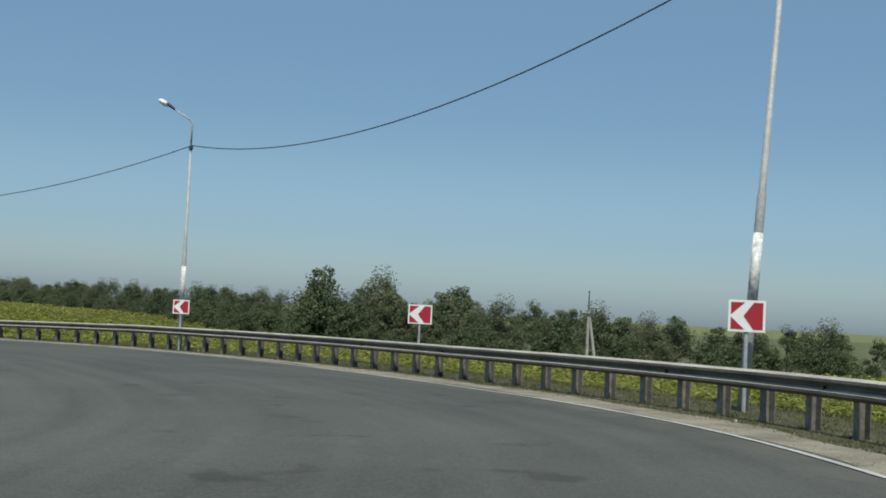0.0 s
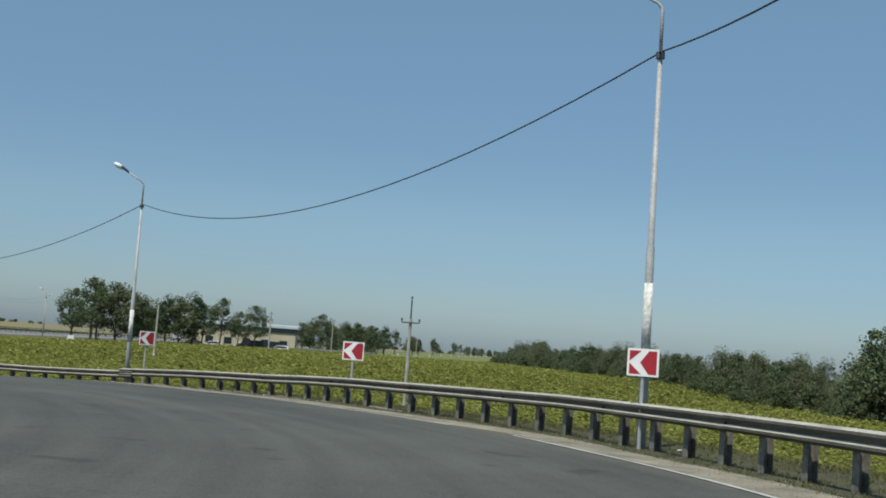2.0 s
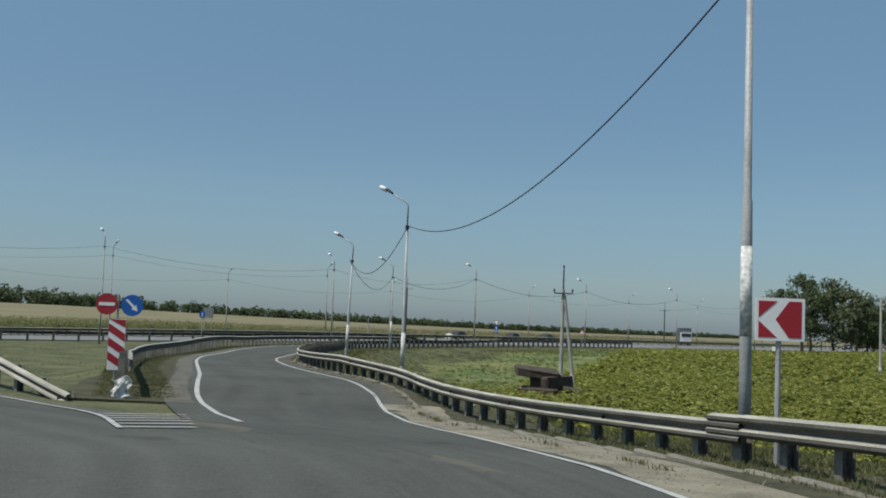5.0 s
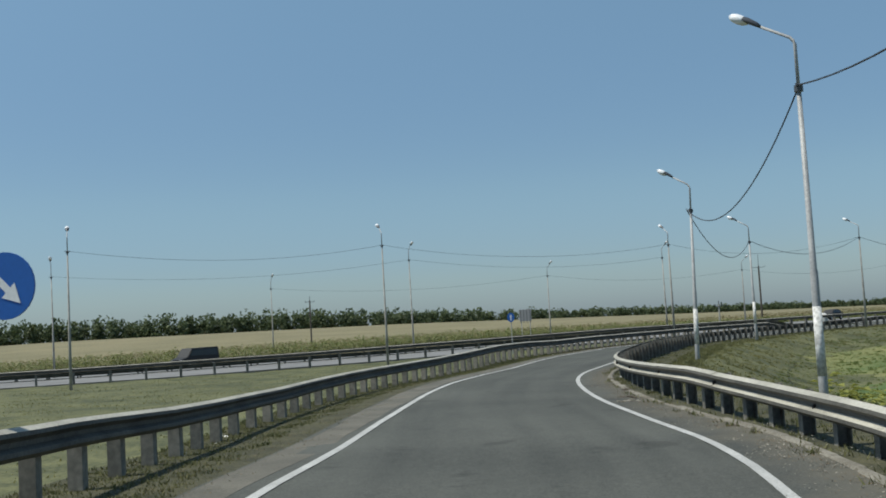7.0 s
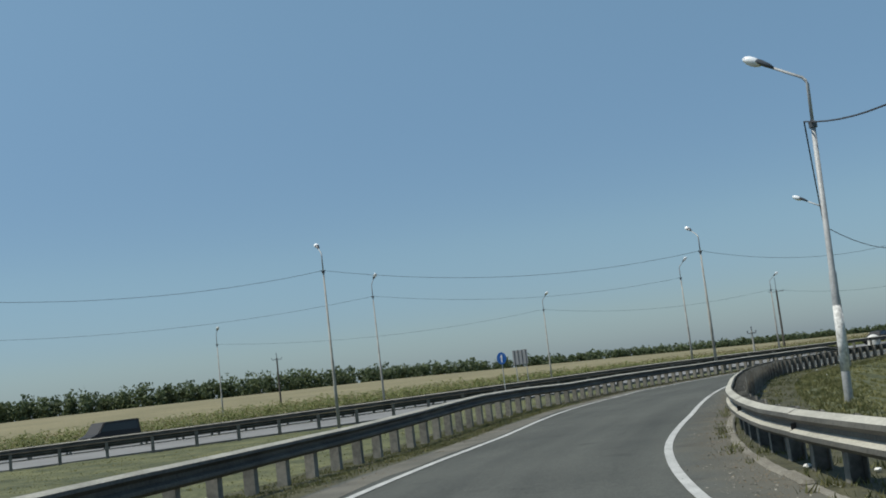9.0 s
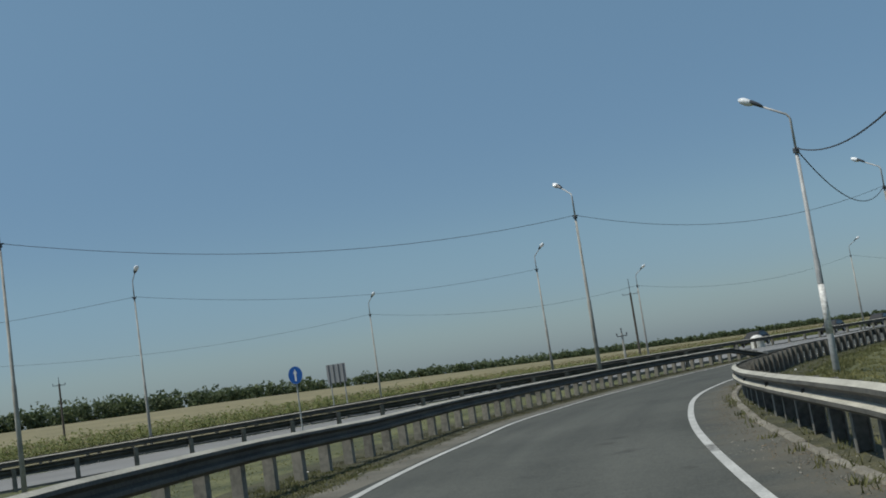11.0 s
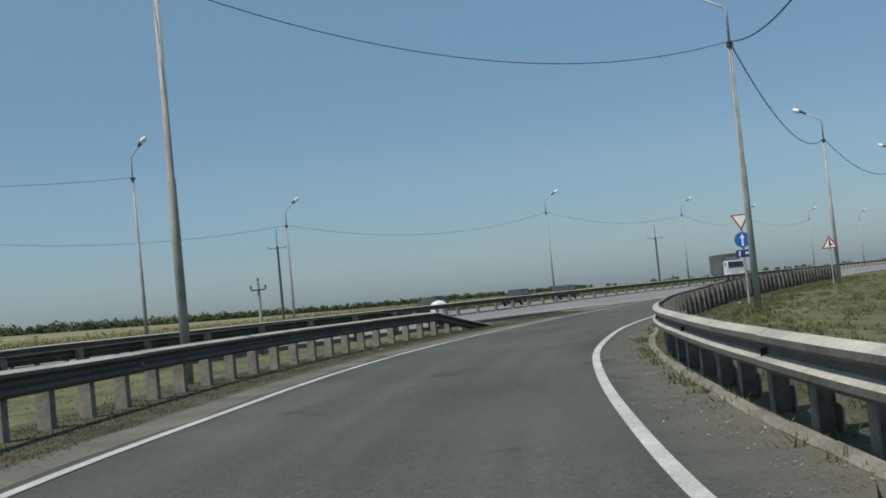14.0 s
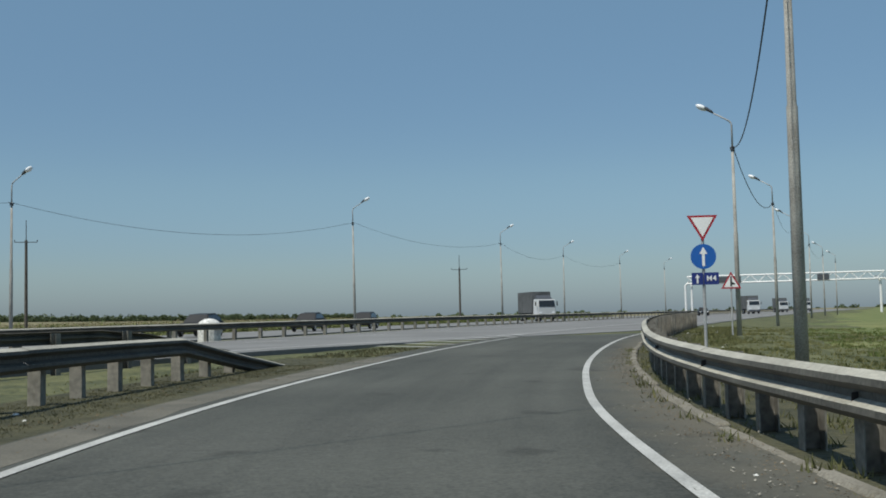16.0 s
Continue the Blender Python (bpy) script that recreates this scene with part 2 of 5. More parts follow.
def smooth_line(points, step=1.0):
    """A curve through points, cut at even steps."""
    p = [Vector((*q, 0)).to_2d() for q in points]
    p = [2 * p[0] - p[1]] + p + [2 * p[-1] - p[-2]]
    out = []
    for a, b, c, d in zip(p, p[1:], p[2:], p[3:]):
        n = max(2, int((c - b).length / 0.25))
        for i in range(n):
            t = i / n
            out.append(0.5 * (2 * b + (c - a) * t + (2 * a - 5 * b + 4 * c - d) * t * t + (3 * b - a - 3 * c + d) * t ** 3))
    out.append(p[-2])
    even, left = [out[0]], step
    for a, b in zip(out, out[1:]):
        seg = (b - a).length
        while seg >= left and seg > 0:
            a = a + (b - a) * (left / seg)
            even.append(a)
            seg = (b - a).length
            left = step
        left -= seg
    return even


def offset(line, d):
    """The line moved d to its right; d may be a function of the point."""
    out = []
    for i, p in enumerate(line):
        t = (line[min(i + 1, len(line) - 1)] - line[max(i - 1, 0)]).normalized()
        out.append(p + (d(p) if callable(d) else d) * Vector((t.y, -t.x)))
    return out


def stretch(x, table):
    return float(np.interp(x, [a for a, _ in table], [b for _, b in table]))


# ---- plan ----
RIGHT = smooth_line([(-98, -22), (-78, 8), (-60, 36), (-46, 62), (-38, 78), (-33.3, 87.5), (-30, 94.5), (-28.6, 100), (-28.1, 106), (-28.1, 113), (-28.7, 121), (-30.7, 129.2), (-32.02, 132.21), (-34.45, 136.58), (-37.24, 140.72), (-40.2, 144.76), (-43.39, 148.6), (-46.97, 152.09), (-50.64, 155.49), (-54.28, 158.92), (-57.8, 162.47), (-61.17, 166.16), (-64.87, 169.52), (-68.88, 172.5), (-72.87, 175.51), (-76.71, 178.72), (-80.37, 182.12), (-83.79, 185.76), (-86.95, 189.64), (-89.94, 193.64), (-92.95, 197.64), (-95.89, 201.68), (-98.73, 205.79), (-101.41, 210.01), (-103.94, 214.33), (-106.16, 218.8), (-108.07, 223.43), (-109.82, 228.11), (-111.41, 232.85), (-112.7, 237.68), (-113.78, 242.56), (-114.55, 247.5), (-115.18, 252.46), (-115.65, 257.44), (-116, 262.42), (-116.25, 267.42), (-116.4, 272.42), (-116.39, 277.42), (-116, 300), (-113, 340), (-107, 400), (-97, 480), (-82, 600), (-40, 900)])
LEFT = smooth_line([(-54.03, 153.53), (-57.97, 156.61), (-61.88, 159.73), (-65.58, 163.09), (-69.22, 166.52), (-72.94, 169.86), (-76.67, 173.19), (-80.36, 176.56), (-83.91, 180.08), (-87.24, 183.81), (-90.46, 187.64), (-93.66, 191.47), (-96.86, 195.32), (-99.91, 199.28), (-102.71, 203.42), (-105.3, 207.69), (-107.89, 211.97), (-110.1, 216.46), (-112.19, 221), (-113.97, 225.67), (-115.68, 230.37), (-117.07, 235.17), (-118.21, 240.03), (-119.11, 244.95), (-119.81, 249.9), (-120.37, 254.87), (-120.84, 259.85), (-121.17, 264.84), (-121.6, 278)])
MEDIAN = smooth_line([(-330, -360), (-262, -150), (-222, -25), (-196, 60), (-178, 120), (-166, 160), (-156, 196), (-147, 230), (-141.5, 256), (-138, 285), (-136.5, 305), (-134, 340), (-128, 400), (-118, 480), (-103, 600), (-61, 900)], 2.0)
HW_RIGHT = smooth_line([(-316, -365), (-248, -155), (-208, -30), (-182, 55), (-163, 115), (-151, 155), (-141, 190), (-137, 210), (-133.6, 229), (-131, 245), (-129.3, 255), (-127.9, 264), (-125.5, 272), (-122.0, 280)])


def hw_level(y):
    return stretch(y, [(195, -0.8), (212, -0.68), (232, -0.4), (250, -0.14), (275, -0.08), (310, 0.0)])

RING = smooth_line([tuple(p) for p in RIGHT if p.y < 146][::8] + [(-46.5, 149.4), (-52, 151.6), (-58.5, 153.6), (-67, 155.2), (-77, 155.6), (-90, 153), (-104, 146), (-116, 135), (-124, 121), (-129, 100), (-132, 70), (-134, 30), (-136, -40)])

LOW_AT, LOW_BY = (4, 10, 16, 20, 25, 29, 32), (0, -0.13, -0.3, -0.3, -0.12, -0.02, 0)

GRADE_AT = (145, 150, 160, 170, 180, 190, 200, 210, 220, 230, 240, 250, 260, 270, 280, 310)
GRADE_BY = (0.0, 0.045, 0.122, 0.166, 0.085, -0.05, -0.065, -0.075, -0.126, -0.157, -0.143, -0.133, -0.1, -0.06, -0.041, 0.0)


FALL_AT, FALL_BY = (-400, 142, 147, 152, 157, 162, 167, 171), (9.893, 0.95, 0.78, 0.57, 0.34, 0.14, 0.02, 0.0)


def low(x, y):
    """The bend falls gently to the fork; then a shallow dip and the grade of the slip road."""
    fall = np.interp(y, FALL_AT, FALL_BY) * np.interp(x, (-135, -85), (0, 1))
    return fall + np.interp(-0.75 * (x + 44) + 0.66 * (y - 147), LOW_AT, LOW_BY) + np.interp(y, GRADE_AT, GRADE_BY) * np.interp(x, (-140, -124), (0, 1))


def ramp_level(p):
    return float(low(p.x, p.y))


def verge_fall(d, y):
    """How far the verge falls away at a distance from the inner road line."""
    t = np.clip((d - 0.9) / 1.9, 0, 1)
    return -0.13 * t * t * (3 - 2 * t) * np.interp(y, [160, 167, 185, 200], [0, 1, 1, 0])


def ribbon(name, left, right, z, mat, kind_label, category, lift=0.0, thick=0.25):
    """A road surface between two lines with the same number of points."""
    n = len(left)
    verts, faces = [], []
    for a, b in zip(left, right):
        for k in range(5):
            p = a.lerp(b, k / 4)
            verts.append((p.x, p.y, z(p) + lift))
    for i in range(n - 1):
        for k in range(4):
            q = i * 5 + k
            faces.append((q, q + 1, q + 6, q + 5))
    base = len(verts)
    for a, b in zip(left, right):
        verts += [(a.x, a.y, z(a) + lift - thick), (b.x, b.y, z(b) + lift - thick)]
    for i in range(n - 1):
        faces.append((i * 5, i * 5 + 5, base + 2 * i + 2, base + 2 * i))
        faces.append((i * 5 + 4, base + 2 * i + 1, base + 2 * i + 3, i * 5 + 9))
    faces.append((4, 3, 2, 1, 0, base, base + 1))
    e = (n - 1) * 5
    faces.append((e, e + 1, e + 2, e + 3, e + 4, base + 2 * n - 1, base + 2 * n - 2))
    ob = mesh(name, verts, faces, mat)
    run = [0.0]
    for a, b in zip(left, left[1:]):
        run.append(run[-1] + (b - a).length)
    uv = ob.data.uv_layers.new(name="UVMap")
    for loop in ob.data.loops:
        v = loop.vertex_index
        if v < base:
            uv.data[loop.index].uv = ((left[v // 5] - right[v // 5]).length * (1 - (v % 5) / 4), run[v // 5])
    return tagged(ob, kind_label, category, kind="structure")


def ragged(line, lo, hi, amount, seed):
    """Offset of a line that wavers between soft bounds."""
    g = np.random.default_rng(seed)
    w = np.convolve(g.normal(0, 1, len(line) + 8), np.ones(3) / 3, "same")[4:-4]
    w2 = np.convolve(g.normal(0, 1, len(line) + 8), np.ones(3) / 3, "same")[4:-4]
    a = offset(line, lo)
    b = offset(line, hi)
    return ([p.lerp(q, float(np.clip(amount * k, -0.4, 0.4))) for p, q, k in zip(a, b, w)], [q.lerp(p, float(np.clip(amount * k, -0.4, 0.4))) for p, q, k in zip(a, b, w2)])


def matched(line, other):
    """For every point of line the nearest point of other."""
    arr = np.array([tuple(q) for q in other])
    return [Vector(arr[np.argmin(((arr - np.array(p)) ** 2).sum(1))]) for p in line]


R_ARR = np.array([tuple(q) for q in RIGHT])
L_ARR = np.array([tuple(q) for q in LEFT])
GORE = 30


def paint_line(name, line, width, z, lift=0.012, dash=None, label="worn white painted road line"):
    verts, faces = [], []
    lo, hi = offset(line, -width / 2), offset(line, width / 2)
    for i, (a, b) in enumerate(zip(lo, hi)):
        verts += [(a.x, a.y, z(a) + lift), (b.x, b.y, z(b) + lift)]
    for i in range(len(line) - 1):
        if dash is None or dash(i):
            faces.append((2 * i, 2 * i + 1, 2 * i + 3, 2 * i + 2))
    return tagged(mesh(name, verts, faces, PAINT), label, "road marking", kind="structure")


BUSHES = smooth_line([(-11, 345), (-7, 300), (-1, 270), (6, 235), (12, 204), (16, 185), (24, 165), (34, 148), (50, 126), (72, 98)])

# ---- ground ----
def near(arr, x, y):
    return math.sqrt(((arr[:, 0] - x) ** 2 + (arr[:, 1] - y) ** 2).min())


M_ARR = np.array([tuple(q) for q in MEDIAN])


RISE_AT, RISE_BY = (150, 300, 430, 560, 700, 900, 1200, 2200), (3.0, 5.6, 5.6, 3.4, 1.8, 1.2, 1.0, 0.5)


FIELD_AT, FIELD_BY = (120, 142, 147, 152, 157, 162, 170, 230), (0.0, 0.1, 0.2, 0.3, 0.45, 0.55, 0.6, 0.6)


def ground_fields(X, Y):
    """Height and kind of the ground at arrays of places."""
    P = np.column_stack([X, Y])

    def signed(line):
        a = np.array([tuple(q) for q in line])
        t = np.gradient(a, axis=0)
        t /= np.linalg.norm(t, axis=1)[:, None]
        d2 = np.full(len(P), 1e18)
        idx = np.zeros(len(P), int)
        for k in range(0, len(a), 1):
            d = (P[:, 0] - a[k, 0]) ** 2 + (P[:, 1] - a[k, 1]) ** 2
            m = d < d2
            d2[m], idx[m] = d[m], k
        w = P - a[idx]
        side = w[:, 0] * t[idx, 1] - w[:, 1] * t[idx, 0]
        return np.where(side > 0, 1, -1) * np.sqrt(d2)

    dr, dl, dm, dg = signed(RIGHT[::2]), signed(LEFT[::2]), signed(MEDIAN[::2]), signed(RING[::2])
    drop = np.interp(Y, [60, 110, 150, 165, 212, 245, 300], [1.7, 1.8, 2.1, 2.1, 1.7, 0.25, 0.2])

    def ease(a, b, v):
        t = np.clip((v - a) / (b - a), 0, 1)
        return t * t * (3 - 2 * t)

    hw = np.interp(Y, [195, 212, 232, 250, 275, 310], [-0.8, -0.68, -0.4, -0.14, -0.08, 0.0])
    zr = -drop * ease(3.4, 9.5, dr)
    between = np.where(dl < 0, ease(2.8, 6.5, -dl), 0.0)
    island = np.where(Y > 185, 1.0, np.where(dg > 0, ease(3.0, 10, dg), np.where(dg > -14, 0.0, 1.0)))
    zl = np.minimum(hw - 0.03, 0) * np.minimum(between, island)
    zl = np.minimum(zl, np.where(dl < 0, verge_fall(-dl, Y), 0))
    z = np.where(dr > 0, zr, np.where(dm > 14, zl, hw - 0.05))
    z = np.where(dm < -17, hw - 0.05 - 0.5 * ease(17, 24, -dm), z)
    rise = np.interp(Y, RISE_AT, RISE_BY)
    z = z + np.where(dm < -30, rise * ease(40, 360, -dm), 0)
    z = z + np.where(dr > 0, np.interp(Y, FIELD_AT, FIELD_BY) * ease(9, 45, dr) * ease(-92, -66, X), 0)
    z = np.where((dr < 0) & (Y < 150) & (dm > 20), -0.02, z)
    return z - 0.06 + low(X, Y), dr, dl, dm


def stand(x, y):
    """Level of the ground at one place."""
    return float(ground_fields(np.array([float(x)]), np.array([float(y)]))[0][0])


def axis(lo, hi, a, b, step, grow):
    v = list(np.arange(a, b, step))
    s, x = step, v[-1]
    while x < hi:
        s *= grow
        x += s
        v.append(x)
    s, x = step, v[0]
    while x > lo:
        s *= grow
        x -= s
        v.insert(0, x)
    return np.array(v)


gx = axis(-4200, 4200, -175, 20, 1.4, 1.12)
gy = axis(-4200, 4200, 70, 300, 1.4, 1.12)
GX, GY = np.meshgrid(gx, gy)
GZ, DR, DL, DM = ground_fields(GX.ravel(), GY.ravel())
rng = np.random.default_rng(3)
GZ = GZ + np.where((DR > 3.6) | (DL < -3), rng.normal(0, 0.025, len(GZ)), 0)
nx, ny = len(gx), len(gy)
kinds = np.zeros(nx * ny, int)  # 0 dry grass, 1 dirt, 2 green grass, 3 crop, 4 ripe field
wob = np.sin(GX.ravel() * 0.35) * 0.6 + np.cos(GY.ravel() * 0.27) * 0.7
fx, fy = GX.ravel(), GY.ravel()
kinds[:] = 0
kinds[(DR > 8.5 + 2.0 * wob) & (fy > 166)] = 2
kinds[(DR > 6.2 + wob * 0.3) & (fx > -73 - np.clip((fy - 192) * 0.35, 0, 22)) & (fy < 300 + 0.9 * (fx + 70)) & (fx < np.interp(fy, [p.y for p in BUSHES[::-1]], [p.x for p in BUSHES[::-1]]))] = 3
kinds[(DR > 0) & (fy < 345) & (fx > 3 + np.interp(fy, [p.y for p in BUSHES[::-1]], [p.x for p in BUSHES[::-1]]))] = 0
kinds[(DR > 0) & (DR < 2.2) & (fy < 160)] = 1
kinds[DM < -34 + wob] = 4
kinds[(DM < -17) & (DM >= -34 + wob)] = 2
faces, fidx = [], []
for j in range(ny - 1):
    for i in range(nx - 1):
        q = j * nx + i
        faces.append((q, q + 1, q + 1 + nx, q + nx))
        fidx.append(int(kinds[q]))
ground = mesh("ground", np.column_stack([fx, fy, GZ]), faces, [DRYGRASS, DIRT, GREENGRASS, CROPSOIL, WHEAT], index=fidx, smooth=True)
tagged(ground, "flat dry grassland and fields reaching the horizon", "ground", kind="structure")

# roads
ribbon("road", offset(RING, -12.5), offset(RING, 0.3), ramp_level, ASPHALT, "dark worn asphalt of a curving slip road", "road")
second = [p for p in RIGHT if 138 < p.y < 282]
inner = matched(second, offset(LEFT, -0.9))
ribbon("road", inner, offset(second, lambda p: stretch(p.y, [(158, 1.25), (164, 0.98)])), ramp_level, ASPHALT, "dark worn asphalt of a single-lane slip road", "road", 0.004, 0.003)
soil_line = [p for p in LEFT if 158 < p.y < 258]
soil_level = lambda p: ramp_level(p) + float(verge_fall(math.sqrt(((L_ARR - np.array(p)) ** 2).sum(1).min()), p.y))
ribbon("verge", *ragged(soil_line, -3.3, -0.7, 0.05, 61), soil_level, VERGE, "dark strip of soil and dry grass along the road edge", "verge", 0.003, 0.3)
ribbon("verge", *ragged(soil_line, -0.85, -0.2, 0.12, 62), ramp_level, DUSTY, "thin sandy strip at the asphalt edge", "verge", 0.0075, 0.004)
outer = [p for p in RIGHT if 76 < p.y < 150]
ribbon("verge", *ragged(outer, 0.9, 4.2, 0.06, 63), ramp_level, VERGE, "trampled dry grass under the crash barrier", "verge", -0.012, 0.3)
ribbon("verge", *ragged(outer, 0.1, 1.25, 0.16, 64), ramp_level, DIRT, "strip of sandy dirt beside the asphalt", "verge", 0.008, 0.02)
ribbon("verge", offset(second, lambda p: stretch(p.y, [(158, 1.24), (164, 0.97)])), offset(second, lambda p: stretch(p.y, [(138, 4.5), (156, 4.2), (166, 2.6), (300, 2.6)])), ramp_level, VERGE, "dirt and dry grass behind the kerb", "verge", -0.03, 0.01)
shoulder = [p for p in RIGHT if 146 < p.y < 164]
ribbon("verge", *ragged(shoulder, 0.12, 1.5, 0.1, 65), ramp_level, DIRT, "sandy dirt spread over the road edge", "verge", 0.009, 0.003)
MEDIAN_IN = [p for p in MEDIAN]
ribbon("road", offset(MEDIAN_IN, 1.0), matched(offset(MEDIAN_IN, 1.0), HW_RIGHT[:-1] + [p for p in offset(RIGHT, 1.2) if p.y > 281]), lambda p: hw_level(p.y), HW_ASPHALT, "pale grey asphalt of a motorway carriageway", "road", -0.01)
ribbon("road", offset(MEDIAN_IN, -15.0), offset(MEDIAN_IN, -2.5), lambda p: hw_level(p.y), HW_ASPHALT, "pale grey asphalt of a motorway carriageway", "road", -0.01)
paint_line("road_marking", [p for p in RIGHT if p.y < 130.8], 0.11, ramp_level, 0.013)
paint_line("road_marking", [p for p in RIGHT if 131.9 < p.y < 166], 0.11, ramp_level, 0.013)
paint_line("road_marking", [p for p in RIGHT if 165 < p.y < 203], 0.12, ramp_level, 0.013)
paint_line("road_marking", [p for p in RIGHT if 202 < p.y < 420], 0.12, ramp_level, 0.013)
paint_line("road_marking", LEFT, 0.135, ramp_level, 0.013)
EDGE = smooth_line([(-128.5, 262), (-126.8, 269), (-124.2, 276), (-122.5, 283), (-121.2, 300), (-118, 340), (-112, 400)])
paint_line("road_marking", EDGE, 0.16, ramp_level, 0.03)
paint_line("road_marking", [p for p in offset(MEDIAN, 1.9) if p.y > 150], 0.2, lambda p: hw_level(p.y), 0.03)
paint_line("road_marking", [p for p in offset(MEDIAN, 5.6) if p.y > 250], 0.14, lambda p: hw_level(p.y), 0.03, dash=lambda i: i % 6 < 2)
for k in range(6):
    a, b = Vector((-52.3 - 0.8 * k, 150.9 + 0.68 * k)), Vector((-52.5 - 0.72 * k, 149.7 + 0.48 * k))
    paint_line("road_marking", [a, a.lerp(b, 0.5), b], 0.16, ramp_level, 0.02)
paint_line("road_marking", smooth_line([(-52.3, 149.5), (-56.3, 152.1), (-60.5, 153.8), (-67, 155.0), (-77, 155.4)]), 0.1, ramp_level, 0.02)
for k in range(7):
    a = Vector((-121.75, 264.5 + 2.6 * k))
    paint_line("road_marking", [a, a + Vector((-2.6 + 0.28 * k, 1.8))], 0.3, ramp_level, 0.035)


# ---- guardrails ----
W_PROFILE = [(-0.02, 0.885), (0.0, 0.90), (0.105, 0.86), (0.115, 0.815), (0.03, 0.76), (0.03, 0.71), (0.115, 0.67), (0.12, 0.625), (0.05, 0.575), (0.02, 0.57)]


def post_mesh(height, mat):
    bm = bmesh.new()
    box(bm, (0.17, 0.012, height + 0.3), (0.0, 0.0, height / 2 - 0.15))
    box(bm, (0.012, 0.17, height + 0.3), (0.085, 0.08, height / 2 - 0.15))
    box(bm, (0.012, 0.17, height + 0.3), (-0.085, 0.08, height / 2 - 0.15))
    box(bm, (0.06, 0.08, 0.24), (0.12, 0.04, height - 0.14))
    me = bpy.data.meshes.new("post")
    bm.to_mesh(me)
    bm.free()
    me.materials.append(mat)
    return me


POST = post_mesh(0.86, POSTSTEEL)
POST_MID = post_mesh(0.86, PALEPOST)
bm = bmesh.new()
plate(bm, [(0.0, -0.04), (0.06, -0.03), (0.06, 0.03), (0.0, 0.04)], 0.01)
TAB = bpy.data.meshes.new("reflector")
bm.to_mesh(TAB)
bm.free()
TAB.materials.append(BLACK)


def guardrail(name, line, side, level, label, spacing=1.35, posts=300, dip_end=0, dip_start=0, post=None, tabs=False, pale=(0, 1)):
    """W-beam rail on posts. side: +1 when the road lies to the left of the line's direction."""
    mid = line[len(line) // 2]
    rail = thing(name, Matrix.Translation((line[0].x, line[0].y, level(line[0]))), label, "guardrail")
    inv = rail.matrix_world.inverted()
    total = len(line)
    lens = [0.0]
    for a, b in zip(line, line[1:]):
        lens.append(lens[-1] + (b - a).length)

    def sink(s):
        d = 0.0
        if dip_end:
            d = max(d, 0.78 * max(0, 1 - (lens[-1] - s) / dip_end))
        if dip_start:
            d = max(d, 0.78 * max(0, 1 - s / dip_start))
        return d
    # beam panels, each about 4 m long
    start = 0
    while start < total - 1:
        stop = start
        while stop < total - 1 and lens[stop] - lens[start] < 4.0:
            stop += 1
        verts, faces, tone_of = [], [], []
        tilt = random.uniform(-0.006, 0.006)
        n = len(W_PROFILE)
        for i in range(start, stop + 1):
            t = (line[min(i + 1, total - 1)] - line[max(i - 1, 0)]).normalized()
            nrm = Vector((-t.y, t.x)) * side
            f = (lens[i] - lens[start]) / 4.0
            for u, z in W_PROFILE:
                for k in (0, 1):
                    p = line[i] + nrm * (u + 0.15 - 0.006 * k + tilt * f + 0.004 * f)
                    verts.append(inv @ Vector((p.x, p.y, level(line[i]) + z - sink(lens[i]) + tilt * f)))
        for i in range(stop - start):
            for k in range(n - 1):
                a, b = (i * n + k) * 2, ((i + 1) * n + k) * 2
                faces.append((a, b, b + 2, a + 2))
                faces.append((a + 1, a + 3, b + 3, b + 1))
                # Sunlit strips get the light steel, shaded faces and backs the dark copy.
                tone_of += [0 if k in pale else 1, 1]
            for k in (0, n - 1):
                a, b = (i * n + k) * 2, ((i + 1) * n + k) * 2
                faces.append((a, a + 1, b + 1, b))
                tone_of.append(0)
        mesh("beam", verts, faces, [RAILSTEEL, RAILSHADE], rail, index=tone_of)
        if tabs:
            t = (line[start + 1] - line[start]).normalized()
            nrm = Vector((-t.y, t.x)) * side
            p = line[start] + nrm * 0.175
            ob = new("reflector", TAB)
            ob.parent = rail
            ob.matrix_basis = inv @ Matrix.Translation((p.x, p.y, level(line[start]) + 0.72 - sink(lens[start]))) @ Matrix.Rotation(math.atan2(nrm.y, nrm.x), 4, "Z")
        start = stop
    s, count = 0.4, 0
    while s < lens[-1] and count < posts:
        i = max(k for k in range(total) if lens[k] <= s)
        j = min(i + 1, total - 1)
        f = (s - lens[i]) / max(1e-6, lens[j] - lens[i])
        p = line[i].lerp(line[j], f)
        t = (line[j] - line[max(i - 1, 0)]).normalized()
        ob = new("post", post or POST)
        ob.parent = rail
        z = level(p) - sink(s)
        ob.matrix_basis = inv @ Matrix.Translation((p.x, p.y, z + random.uniform(-0.012, 0.012))) @ Matrix.Rotation(math.atan2(t.y, t.x) + (math.pi / 2 if side > 0 else -math.pi / 2) + random.uniform(-0.06, 0.06), 4, "Z") @ Matrix.Rotation(random.uniform(-0.02, 0.02), 4, "X")
        s += spacing
        count += 1
    return rail


